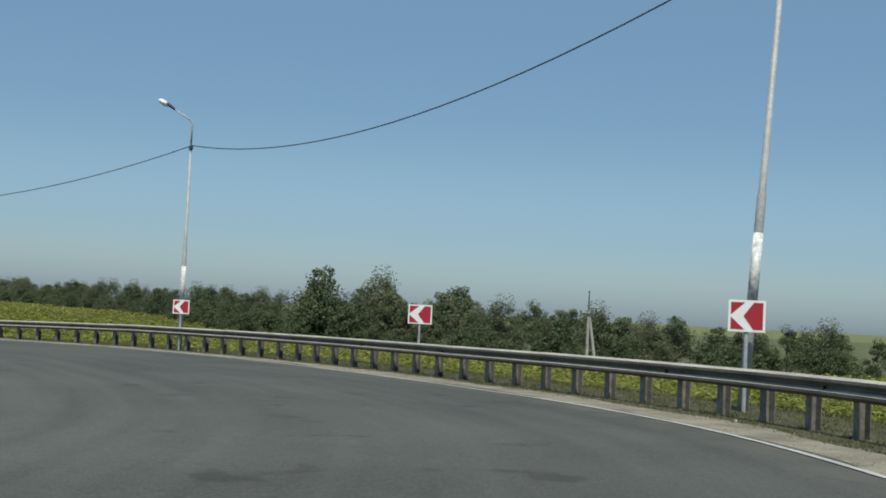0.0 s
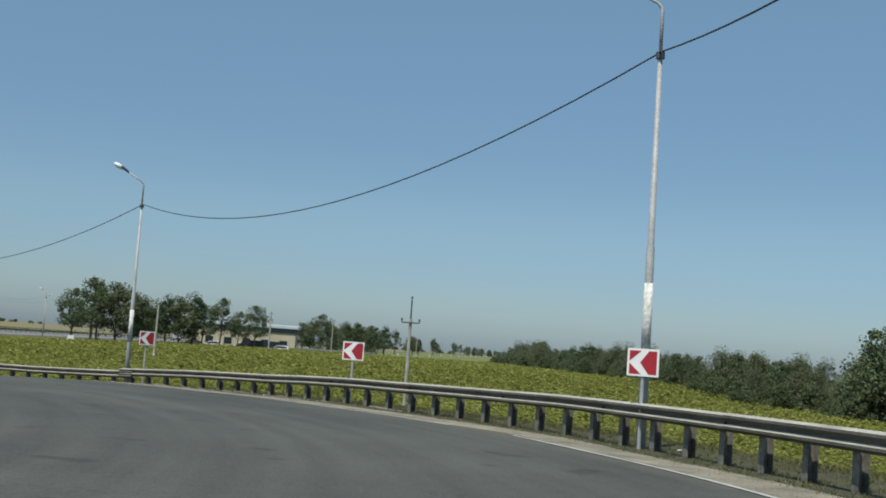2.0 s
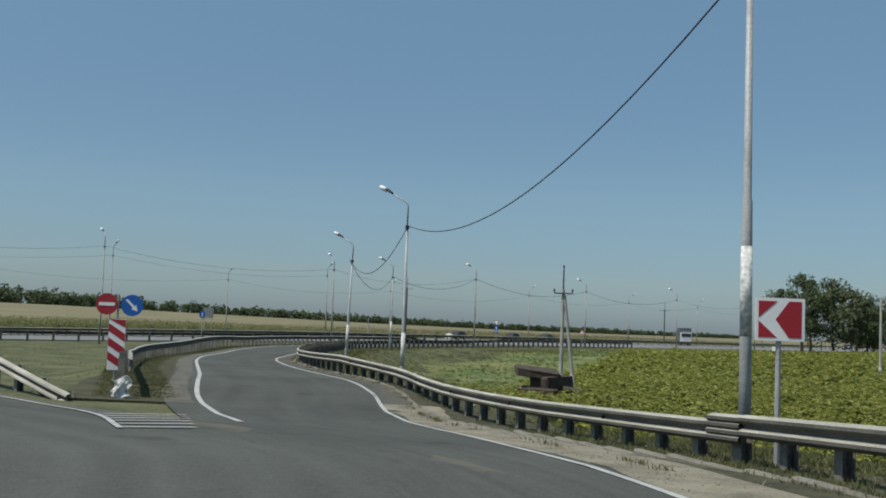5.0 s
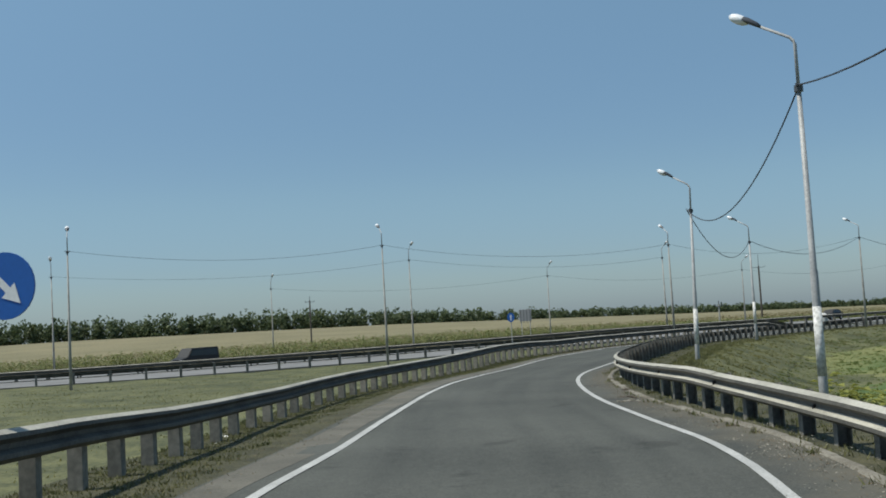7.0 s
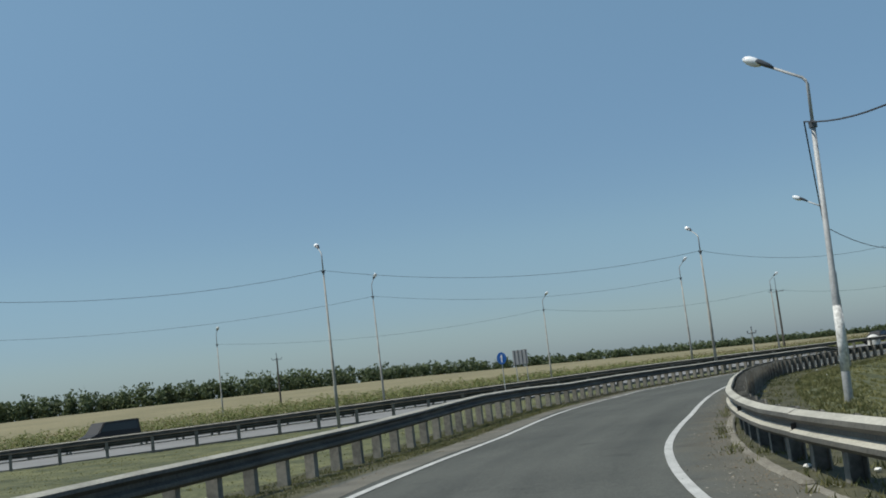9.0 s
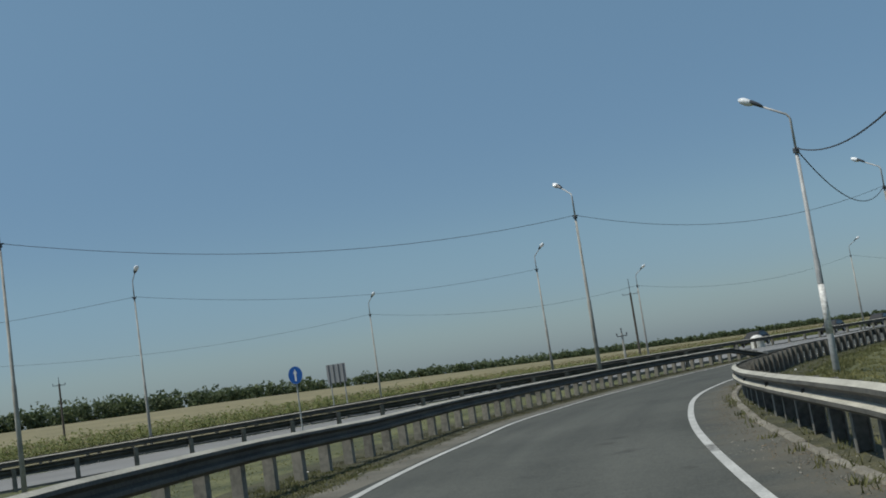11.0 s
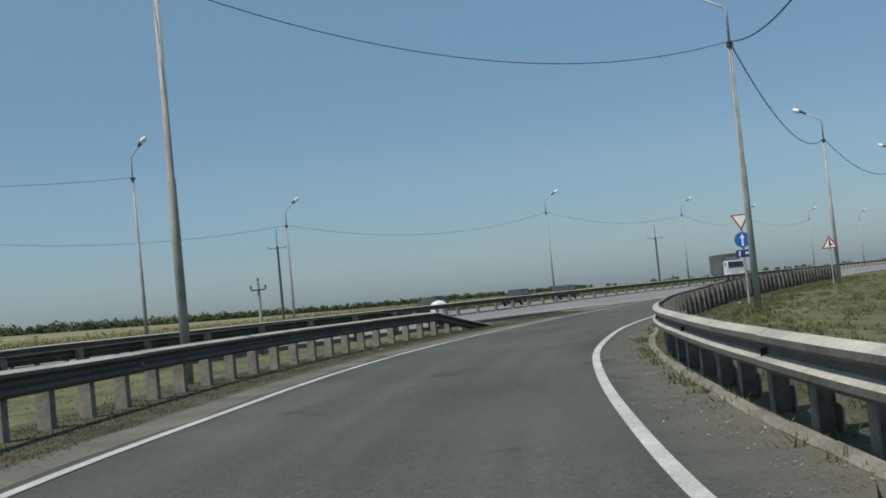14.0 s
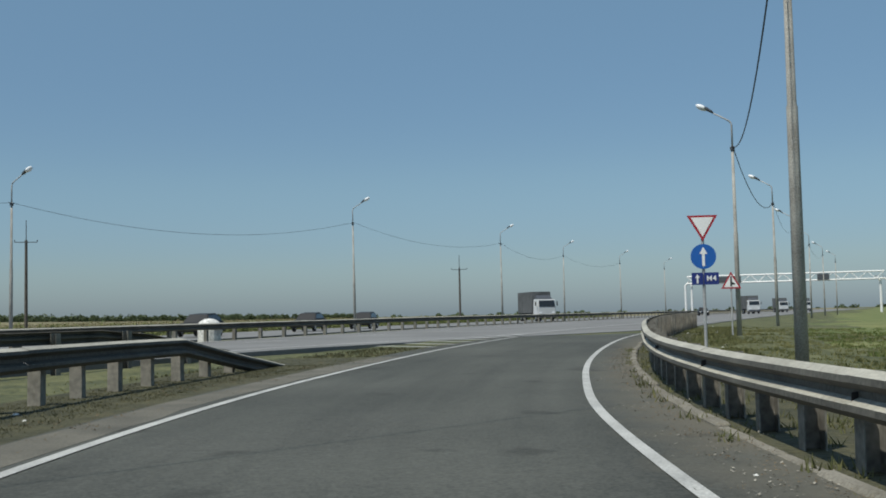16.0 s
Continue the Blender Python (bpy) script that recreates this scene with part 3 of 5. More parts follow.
def rail_gap(p):
    return stretch(p.y, [(90, 2.0), (128, 2.1), (140, 2.61), (145, 2.88), (150, 3.20), (155, 3.12), (160, 2.44), (165, 1.75), (170, 1.45), (175, 1.53), (180, 1.48), (185, 1.34), (190, 1.22), (195, 1.24), (200, 1.41), (205, 1.44), (210, 1.31), (215, 1.24), (220, 1.21), (225, 1.25), (230, 1.22), (235, 1.33), (240, 1.39), (245, 1.30), (250, 1.36), (255, 1.44), (260, 1.46), (265, 1.53), (270, 1.56), (275, 1.57), (280, 1.57), (285, 1.58)])


RAIL_LEVEL = [(85, -0.06), (110, -0.02), (132, 0.04), (140, -0.05), (145, -0.08), (150, -0.18), (155, -0.30), (160, -0.39), (165, -0.35), (170, -0.16), (175, -0.05), (180, -0.18), (185, -0.27), (190, -0.26), (195, -0.21), (200, -0.19), (205, -0.24), (210, -0.29), (215, -0.31), (220, -0.35), (225, -0.36), (230, -0.34), (235, -0.34), (240, -0.35), (245, -0.33), (250, -0.30), (255, -0.23), (260, -0.16), (265, -0.11), (270, -0.08), (275, -0.06), (280, -0.04), (285, -0.03)]
rail_level = lambda p: stretch(p.y, RAIL_LEVEL) + float(np.interp(p.y, FALL_AT, FALL_BY))
road_r = [p for p in RIGHT if 74 < p.y < 300]
RAIL_R = offset(road_r, rail_gap)
RAIL_R = smooth_line([tuple(p) for p in RAIL_R[::4]], 1.0)
joint = min(k for k, p in enumerate(RAIL_R) if p.x < -45 and p.y > 153)
cut1, cut2 = RAIL_R[:joint + 2], RAIL_R[joint:]
raised = lambda p: rail_level(p) + stretch(p.y, [(147, 0.0), (152, 0.09)])
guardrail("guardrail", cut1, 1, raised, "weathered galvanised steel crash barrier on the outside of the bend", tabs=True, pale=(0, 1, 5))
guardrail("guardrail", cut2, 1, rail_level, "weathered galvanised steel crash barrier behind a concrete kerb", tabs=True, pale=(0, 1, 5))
left_gap = lambda p: -stretch(p.y, [(155, 2.10), (160, 1.93), (165, 2.47), (170, 2.86), (175, 2.84), (180, 2.62), (185, 2.44), (190, 2.33), (195, 2.25), (200, 2.16), (205, 2.02), (210, 2.00), (215, 1.96), (220, 2.04), (225, 2.24), (230, 2.42), (235, 2.50), (240, 2.59), (245, 2.65), (250, 2.51), (255, 2.35), (260, 2.20), (265, 2.18)])
RAIL_L = smooth_line([tuple(p) for p in offset([p for p in LEFT if 159 < p.y < 256], left_gap)[::4]], 1.0)
sag_l = lambda p: stretch(p.y, [(155, 0.07), (160, 0.06), (165, -0.20), (170, -0.32), (175, -0.29), (180, -0.28), (185, -0.21), (190, -0.08), (195, 0.00), (200, -0.02), (205, -0.10), (210, -0.10), (215, -0.08), (220, -0.07), (225, -0.08), (230, -0.06), (235, -0.07), (240, -0.08), (245, -0.09), (250, -0.11), (255, -0.10), (260, -0.09), (265, -0.07)])
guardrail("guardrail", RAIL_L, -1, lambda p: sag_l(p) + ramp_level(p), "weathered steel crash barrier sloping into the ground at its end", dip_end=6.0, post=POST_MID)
end = RAIL_L[0]
bent = thing("barrier_end", pose(end.x + 0.35, end.y - 0.25, ramp_level(end) - 0.05, 0, 0, 40), "crumpled white barrier end at the road fork", "barrier end")
bm = bmesh.new()
bmesh.ops.create_grid(bm, x_segments=7, y_segments=5, size=0.5)
for v in bm.verts:
    x, y = v.co.x, v.co.y
    v.co = Vector((0.42 * x + 0.07 * math.sin(7 * y), 0.1 * math.sin(6 * x + 3 * y) + random.uniform(-0.03, 0.03), 0.3 + 0.5 * y + 0.06 * math.sin(5 * x)))
bmesh.ops.solidify(bm, geom=bm.faces[:], thickness=0.012)
part("crumpled_sheet", bm, WHITEWASH, bent)
bm = bmesh.new()
box(bm, (0.1, 0.1, 0.75), (0.0, 0.16, 0.2), bevel=0.01)
part("stub_post", bm, POSTSTEEL, bent)
RAIL_O = smooth_line([tuple(p) for p in offset([p for p in RING if p.x < -61.5 and p.y > 100], 1.6)[::6]], 1.0)
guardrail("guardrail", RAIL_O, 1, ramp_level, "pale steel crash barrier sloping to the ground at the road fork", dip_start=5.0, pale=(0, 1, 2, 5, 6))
hw = lambda p: hw_level(p.y)
MED_NEAR = smooth_line([tuple(p) for p in offset(MEDIAN, 0.4) if p.y < 700], 2.0)
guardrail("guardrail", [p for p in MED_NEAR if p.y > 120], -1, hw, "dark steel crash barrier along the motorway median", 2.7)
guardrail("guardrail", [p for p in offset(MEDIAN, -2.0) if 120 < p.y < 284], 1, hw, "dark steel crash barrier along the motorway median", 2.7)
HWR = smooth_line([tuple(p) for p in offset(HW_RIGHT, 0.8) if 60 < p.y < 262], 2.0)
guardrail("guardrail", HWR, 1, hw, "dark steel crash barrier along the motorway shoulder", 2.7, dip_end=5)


# ---- street lamps ----
CLAMP = 7.8


def street_lamp(x, y, base, arm_yaw, band=True, lean=(0.0, 0.0), clamp=CLAMP):
    label = "grey steel street lamp with a whitewashed band" if band else "plain grey street lamp beside the carriageway"
    ob = thing("street_lamp", pose(x, y, base, lean[0], lean[1], 0), label, "street lamp", "street lamps")
    h = clamp - base
    r = lambda z: 0.108 - 0.045 * z / 9
    b0, b1 = (1.95, 3.45) if band else (2.0, 2.0)
    bm = bmesh.new()
    tube(bm, [(0, 0, -0.5), (0, 0, b0), (0, 0, b1), (0, 0, 4.2), (0, 0, 4.25), (0, 0, h)] if band else [(0, 0, -0.5), (0, 0, 4.2), (0, 0, 4.25), (0, 0, h)],
         [r(0), r(b0), r(b1), r(4.2), r(4.2) - 0.015, r(h) - 0.015] if band else [r(0), r(4.2), r(4.2) - 0.015, r(h) - 0.015], 14)
    part("pole", bm, POLESTEEL if band else CONCRETE, ob, smooth=True)
    if band:
        bm = bmesh.new()
        tube(bm, [(0, 0, b0), (0, 0, b1)], [r(b0) + 0.004, r(b1) + 0.004], 14)
        part("painted_band", bm, WHITEWASH, ob, "peeling whitewashed band", smooth=True)
    a = Vector((-math.sin(radians(arm_yaw)), math.cos(radians(arm_yaw)), 0))
    d = (a * 0.76 + Vector((0, 0, 0.42))).normalized()
    tip = a * 0.78 + Vector((0, 0, h + 1.46))
    bm = bmesh.new()
    tube(bm, [(0, 0, h - 0.1), (0, 0, h + 0.9), a * 0.03 + Vector((0, 0, h + 0.98)), a * 0.1 + Vector((0, 0, h + 1.07)), tip], [0.04, 0.038, 0.036, 0.034, 0.03], 8)
    part("arm", bm, POLESTEEL, ob, smooth=True)
    bm = bmesh.new()
    tube(bm, [(0, 0, h - 0.16), (0, 0, h - 0.02)], [0.098, 0.098], 10)
    box(bm, (0.34, 0.05, 0.05), (0, 0, h - 0.02), Matrix.Rotation(radians(arm_yaw), 4, "Z"))
    part("clamp", bm, LAMPGREY, ob)
    m = Matrix.Translation(tip - d * 0.06) @ d.to_track_quat("Y", "Z").to_matrix().to_4x4()
    bm = bmesh.new()
    prof = [(0.0, 0.05, 0.04), (0.1, 0.1, 0.08), (0.32, 0.14, 0.11), (0.6, 0.15, 0.09), (0.72, 0.11, 0.05)]
    rings = []
    for yy, w, hh in prof:
        rings.append([bm.verts.new(m @ Vector((w * math.cos(k * math.pi / 5), yy, (hh if math.sin(k * math.pi / 5) > 0 else 0.03) * math.sin(k * math.pi / 5)))) for k in range(10)])
    for r0, r1 in zip(rings, rings[1:]):
        for k in range(10):
            bm.faces.new((r0[k], r0[(k + 1) % 10], r1[(k + 1) % 10], r1[k]))
    bm.faces.new(rings[0][::-1])
    bm.faces.new(rings[-1])
    bmesh.ops.recalc_face_normals(bm, faces=bm.faces)
    head = part("lamp_head", bm, LAMPGREY, ob, "dark grey lamp head", smooth=True)
    bm = bmesh.new()
    bmesh.ops.create_uvsphere(bm, u_segments=10, v_segments=6, radius=1, matrix=m @ Matrix.Translation((0, 0.53, 0.0)) @ Matrix.Diagonal((0.165, 0.26, 0.115, 1)))
    part("lens", bm, LAMPGLASS, head, "glass lamp lens whitened for its bright reflection", smooth=True)
    return ob


LAMPS = {  # x, y, foot, arm, clamp height, whitewashed band
    "b": (-25.4, 99.6, 1.64, 60, 10.65, 1), "a": (-28.35, 128.7, 1.16, 75, 9.62, 1), "c": (-46.27, 157.4, 0.3, 105, 8.69, 1), "d": (-70.15, 179.52, -1.6, 110, 6.72, 1), "e": (-87.37, 196.0, -1.4, 115, 6.39, 1), "p": (-103.59, 221.72, -1.0, 115, 6.66, 1), "m": (-111.2, 247.41, -0.1, 95, 7.84, 0), "n": (-112.09, 276.52, -0.1, 95, 7.71, 0), "o": (-109.71, 302.44, -0.1, 92, 7.69, 0), "o2": (-107.23, 330.93, -0.1, 90, 7.95, 0), "o3": (-104.15, 359.92, -0.1, 90, 8.1, 0), "o4": (-100.56, 389.91, -0.1, 88, 8.26, 0), "o5": (-96.48, 419.9, -0.1, 88, 8.41, 0), "k0": (-128.99, 208.46, -0.85, 70, 8.74, 0), "km": (-130.66, 183.81, -0.85, 70, 8.47, 0), "k": (-119.48, 231.68, -0.3, 70, 7.94, 0), "h0": (-163.05, 193.25, -0.9, -110, 8.88, 0), "h1": (-151.83, 227.51, -0.85, -105, 9.35, 0), "h2": (-142.81, 257.39, -0.1, -105, 8.66, 0), "h4": (-149.22, 280.2, -0.3, -100, 7.45, 0), "h5": (-139.77, 307.87, -0.1, -95, 8.09, 0), "h6": (-134.71, 337.51, -0.1, -95, 8.06, 0), "h7": (-133.13, 368.01, -0.1, -95, 8.23, 0), "h8": (-129.04, 397.99, -0.1, -95, 8.39, 0), "h9": (-124.45, 429.98, -0.1, -95, 8.55, 0), "f": (-161.98, 256.72, -1.3, -105, 7.92, 0), "f0": (-184.01, 228.27, -1.4, -105, 8.24, 0)}
LEAN = {"b": (1.6, 2.8), "e": (-1.2, 0.85)}
for k, (x, y, b, arm, c, band) in LAMPS.items():
    street_lamp(x, y, b, arm, bool(band), LEAN[k] if k in LEAN else (random.uniform(-0.4, 0.4), random.uniform(-0.4, 0.4)), c)


def wire(a, b, sag, r=0.022):
    ob = None
    A, B = Vector(a), Vector(b)
    pts = []
    for i in range(25):
        t = i / 24
        p = A.lerp(B, t)
        p.z -= sag * 4 * t * (1 - t)
        pts.append(p)
    bm = bmesh.new()
    tube(bm, pts, r, 5)
    me = bpy.data.meshes.new("overhead_cable")
    bm.to_mesh(me)
    bm.free()
    me.materials.append(CABLE)
    return tagged(new("overhead_cable", me), "thin black overhead cable sagging between lamp posts", "cable", "overhead cables")


def top(k):
    return (LAMPS[k][0], LAMPS[k][1], LAMPS[k][4])


for a, b, s in (("b", "a", 1.4), ("a", "c", 1.85), ("c", "d", 1.8), ("d", "e", 1.5), ("e", "p", 1.6), ("p", "m", 1.2), ("m", "n", 1.3), ("n", "o", 1.2), ("km", "k0", 0.9), ("k0", "k", 1.0), ("k", "m", 1.12), ("h1", "h2", 1.0), ("h4", "h5", 1.3), ("h5", "h6", 1.0), ("f", "h4", 1.0), ("o", "o2", 1.0), ("o2", "o3", 1.0), ("o3", "o4", 1.0), ("h6", "h7", 1.0), ("h7", "h8", 1.0), ("h0", "h1", 1.0), ("f0", "f", 1.0)):
    wire(top(a), top(b), s, 0.019 if a in "abcdepmn" else 0.011)


# ---- signs ----
def facing(x, y, z, yaw):
    """A pose whose -y axis points to the traffic."""
    return pose(x, y, z, 0, 0, yaw)


def chevron_sign(x, y, z, yaw, size=(0.64, 0.55), foot=-0.3, offset_post=0.0, label="red and white chevron bend sign on a steel post"):
    ob = thing("chevron_sign", facing(x, y, foot, yaw), label, "road sign", "chevron signs")
    w, h = size[0] / 2, size[1] / 2
    c = z - foot
    bm = bmesh.new()
    tube(bm, [(offset_post, 0.06, -0.3), (offset_post, 0.06, c + h * 0.8)], 0.04, 8)
    part("post", bm, POLESTEEL, ob)
    bm = bmesh.new()
    plate(bm, [(-w, c - h), (w, c - h), (w, c + h), (-w, c + h)], 0.02)
    board = part("board", bm, WHITE, ob, "white-bordered sign board")
    e, m = 0.045, 0.0
    bm = bmesh.new()
    plate(bm, [(w - e, c - h + e), (w - e, c + h - e), (w * 0.36, c + h - e), (-w * 0.18, c), (w * 0.36, c - h + e)], 0.004, -0.005)
    part("red_field", bm, RED, board)
    for s in (1, -1):
        bm = bmesh.new()
        plate(bm, [(-w + e, c + s * (h - e)), (-w + e, c + s * 0.02), (-w * 0.12, c + s * (h - e))], 0.004, -0.005)
        part("red_field", bm, RED, board)
    return ob


chevron_sign(-25.75, 99.2, 3.46, -40, (0.68, 0.6), 1.66)
chevron_sign(-28.47, 128.35, 2.94, -18, (0.65, 0.57), 1.20)
chevron_sign(-23.2, 117.4, 3.14, -25, (0.82, 0.66), 0.76)
chevron_sign(-35.2, 143.3, 2.66, 0, (0.72, 0.62), 0.64)
chevron_sign(-44.9, 154.93, 2.50, 35, (0.7, 0.605), 0.23)


def disc(r, cz, n=28, cx=0.0):
    return [(cx + r * math.cos(2 * math.pi * k / n), cz + r * math.sin(2 * math.pi * k / n)) for k in range(n)]


def arrow_outline(cz, h, w, shaft, tilt=0.0, cx=0.0):
    pts = [(-shaft, -h), (shaft, -h), (shaft, h * 0.25), (w, h * 0.25), (0, h), (-w, h * 0.25), (-shaft, h * 0.25)]
    c, s = math.cos(tilt), math.sin(tilt)
    return [(cx + x * c - z * s, cz + x * s + z * c) for x, z in pts]


def add_plate(name, outline, mat, parent, y=0.0, thick=0.02, label=""):
    bm = bmesh.new()
    plate(bm, outline, thick, y)
    return part(name, bm, mat, parent, label)


def sign_post(ob, h, x=0.0, r=0.035, foot=-0.4):
    bm = bmesh.new()
    tube(bm, [(x, 0.06, foot), (x, 0.06, h)], r, 8)
    return part("post", bm, POLESTEEL, ob)


# fork sign: no entry, keep right, striped board
fork = thing("fork_sign", facing(-67.68, 161.18, 0.4, 40), "no-entry disc, blue arrow disc and red-striped board on one post", "road sign")
sign_post(fork, 2.4, 0.33)
c = add_plate("no_entry_disc", disc(0.33, 2.1), RED, fork)
add_plate("bar", [(-0.24, 2.05), (0.24, 2.05), (0.24, 2.15), (-0.24, 2.15)], WHITE, c, -0.006, 0.004)
c = add_plate("blue_disc", disc(0.33, 2.08, cx=0.76), BLUE, fork)
add_plate("arrow", arrow_outline(2.08, 0.25, 0.1, 0.035, radians(-135), 0.76), WHITE, c, -0.006, 0.004)
c = add_plate("striped_board", [(0.1, 0.1), (0.6, 0.1), (0.6, 1.65), (0.1, 1.65)], WHITE, fork)
for k in range(4):
    z = 0.1 + 0.43 * k
    outline = [(0.1, min(1.65, z + 0.32)), (0.1, min(1.65, z + 0.56)), (0.6, min(1.65, z + 0.24)), (0.6, z)]
    add_plate("red_stripe", outline, RED, c, -0.006, 0.004)

# merging sign stack
stack = thing("merge_sign", facing(-112.83, 254.77, -0.15, 8), "give-way triangle, blue arrow disc and route plates on one post", "road sign")
sign_post(stack, 3.2)
z0 = 0.05
tri = [(-0.335, 3.18 + z0), (0.335, 3.18 + z0), (0, 2.6 + z0)]
c = add_plate("give_way_sign", tri, RED, stack)
add_plate("white_field", [(-0.25, 3.135 + z0), (0.25, 3.135 + z0), (0, 2.702 + z0)], WHITE, c, -0.006, 0.004)
c = add_plate("blue_disc", disc(0.28, 2.26 + z0), BLUE, stack)
add_plate("arrow", arrow_outline(2.26 + z0, 0.22, 0.085, 0.03), WHITE, c, -0.006, 0.004)
c = add_plate("route_plate", [(-0.27, 1.63 + z0), (-0.02, 1.63 + z0), (-0.02, 1.9 + z0), (-0.27, 1.9 + z0)], DARKBLUE, stack)
add_plate("arrow", arrow_outline(1.765 + z0, 0.1, 0.055, 0.02, 0, -0.145), WHITE, c, -0.006, 0.004)
c = add_plate("route_plate", [(0.0, 1.63 + z0), (0.32, 1.63 + z0), (0.32, 1.9 + z0), (0.0, 1.9 + z0)], DARKBLUE, stack)
text = bpy.data.curves.new("lettering", "FONT")
text.body, text.size, text.extrude, text.align_x, text.align_y = "M4", 0.165, 0.003, "CENTER", "CENTER"
text.offset, text.space_character = 0.002, 1.1
tmp = new("lettering", text)
tmp.data.materials.append(WHITE)
dg = bpy.context.evaluated_depsgraph_get()
tm = bpy.data.meshes.new_from_object(tmp.evaluated_get(dg))
bpy.data.objects.remove(tmp)
letters = new("lettering", tm)
letters.parent = c
letters.matrix_basis = pose(0.16, -0.008, 1.765 + z0, 90, 0, 0)


def triangle_sign(x, y, z, yaw, size):
    ob = thing("warning_sign", facing(x, y, -0.1, yaw), "white triangular warning sign with a red border and black symbol", "road sign")
    sign_post(ob, z + 0.3)
    h = size * 0.87
    c = add_plate("board", [(-size / 2, z - h / 3), (size / 2, z - h / 3), (0, z + h * 2 / 3)], RED, ob)
    k = 0.74
    f = add_plate("white_field", [(-size / 2 * k, z - h / 3 * k), (size / 2 * k, z - h / 3 * k), (0, z + h * 2 / 3 * k)], WHITE, c, -0.005, 0.004)
    add_plate("symbol", [(-0.035, z - h * 0.2), (0.035, z - h * 0.2), (0.035, z + h * 0.38), (-0.035, z + h * 0.38)], BLACK, c, -0.01, 0.004)
    add_plate("symbol", [(0.036, z - h * 0.1), (0.15, z - h * 0.1), (0.15, z - h * 0.04), (0.036, z + h * 0.06)], BLACK, c, -0.01, 0.004)
    return ob


triangle_sign(-112.35, 276.2, 2.15, 6, 0.8)

# one-way sign on the verge and the backs of a small board
blue = thing("arrow_sign", facing(-128.85, 221.46, -0.6, 42), "blue disc with a white arrow on a thin post", "road sign")
sign_post(blue, 3.3)
c = add_plate("blue_disc", [(x * 0.8, z) for x, z in disc(0.4, 3.04)], BLUE, blue)
add_plate("arrow", arrow_outline(3.04, 0.27, 0.09, 0.04), WHITE, c, -0.006, 0.004)
back = thing("sign_board", facing(-148.1, 240.2, -0.8, 30), "back of a small board on two posts with ribs", "road sign")
for x in (-0.5, 0.5):
    sign_post(back, 4.2, x, 0.04)
add_plate("panel", [(-0.7, 2.9), (0.7, 2.9), (0.7, 4.2), (-0.7, 4.2)], SIGNBACK, back)
for k in range(4):
    add_plate("rib", [(-0.55 + 0.36 * k, 2.7), (-0.5 + 0.36 * k, 2.7), (-0.5 + 0.36 * k, 4.2), (-0.55 + 0.36 * k, 4.2)], LAMPGREY, back, -0.04, 0.03)

# white marker dome on the median
dome = bmesh.new()
bmesh.ops.create_uvsphere(dome, u_segments=18, v_segments=10, radius=1, matrix=Matrix.Translation((0, 0, 0.65)) @ Matrix.Diagonal((0.62, 0.62, 0.45, 1)))
tube(dome, [(0, 0, -0.2), (0, 0, 0.68)], 0.6, 18)
me = bpy.data.meshes.new("marker")
dome.to_mesh(me)
dome.free()
me.materials.append(WHITEWASH)
ob = tagged(new("marker", me), "white rounded concrete marker on the motorway median", "bollard")
ob.location = (-138.6, 281.9, -0.02)


# ---- utility poles ----
def insulator(bm, p):
    tube(bm, [p, p + Vector((0, 0, 0.1)), p + Vector((0, 0, 0.14)), p + Vector((0, 0, 0.26))], [0.03, 0.03, 0.07, 0.05], 8)


def utility_pole(x, y, base, cross, tip, yaw, strut=False, mat=None, arm=1.1, white_foot=False, r=0.13):
    mat = mat or CONCRETE
    ob = thing("utility_pole", pose(x, y, base, 0, 0, yaw), "slim concrete power line pole with a cross-arm" if mat is CONCRETE else "dark wooden power line pole with cross-arms", "utility pole", "utility poles")
    h = cross - base
    bm = bmesh.new()
    tube(bm, [(0, 0, -0.5), (0, 0, h + 0.25)], [r, r * 0.72], 8)
    part("pole", bm, mat, ob)
    if strut:
        bm = bmesh.new()
        tube(bm, [(0.9, 0, -0.4), (0.08, 0, h - 0.1)], [r * 0.9, r * 0.7], 8)
        part("strut", bm, mat, ob)
    if white_foot:
        for dx, dz in ((0, 0.0), (0.82, 0)) if strut else ((0, 0),):
            bm = bmesh.new()
            tube(bm, [(dx, 0, -0.1), (dx * 0.8 if dx else 0, 0, 1.2)], [r + 0.012, r], 8)
            part("painted_foot", bm, WHITEWASH, ob, "whitewashed foot")
    bm = bmesh.new()
    box(bm, (arm, 0.07, 0.08), (0, -r, h))
    part("cross_arm", bm, LAMPGREY, ob)
    bm = bmesh.new()
    tube(bm, [(0, 0, h + 0.2), (0, 0, tip - base)], [0.05, 0.045], 6)
    part("top_rod", bm, LAMPGREY, ob)
    for p in ((-arm / 2, -r, h), (arm / 2, -r, h), (0, 0, tip - base)):
        bm = bmesh.new()
        insulator(bm, Vector(p))
        part("insulator", bm, LAMPGREY, ob)
    return ob


utility_pole(6.3, 148, -1.5, 3.66, 5.06, -36, True)
utility_pole(-33.4, 175.3, -1.5, 4.5, 5.9, 2)
utility_pole(-72.5, 198.5, -1.6, 4.46, 5.91, 32, True, white_foot=True)
utility_pole(-188.9, 337.2, -0.9, 10.15, 12.35, 30, mat=WOODPOLE, arm=2.4, r=0.2)
utility_pole(-154.3, 398.8, -0.4, 8.15, 10.1, 10, mat=WOODPOLE, arm=2.4, r=0.18)
utility_pole(-141.2, 264.9, -0.6, 2.6, 3.0, 30, r=0.11, arm=0.8)
utility_pole(-232, 262.3, -1.2, 8.0, 8.8, 60, mat=WOODPOLE, arm=1.6, r=0.17)


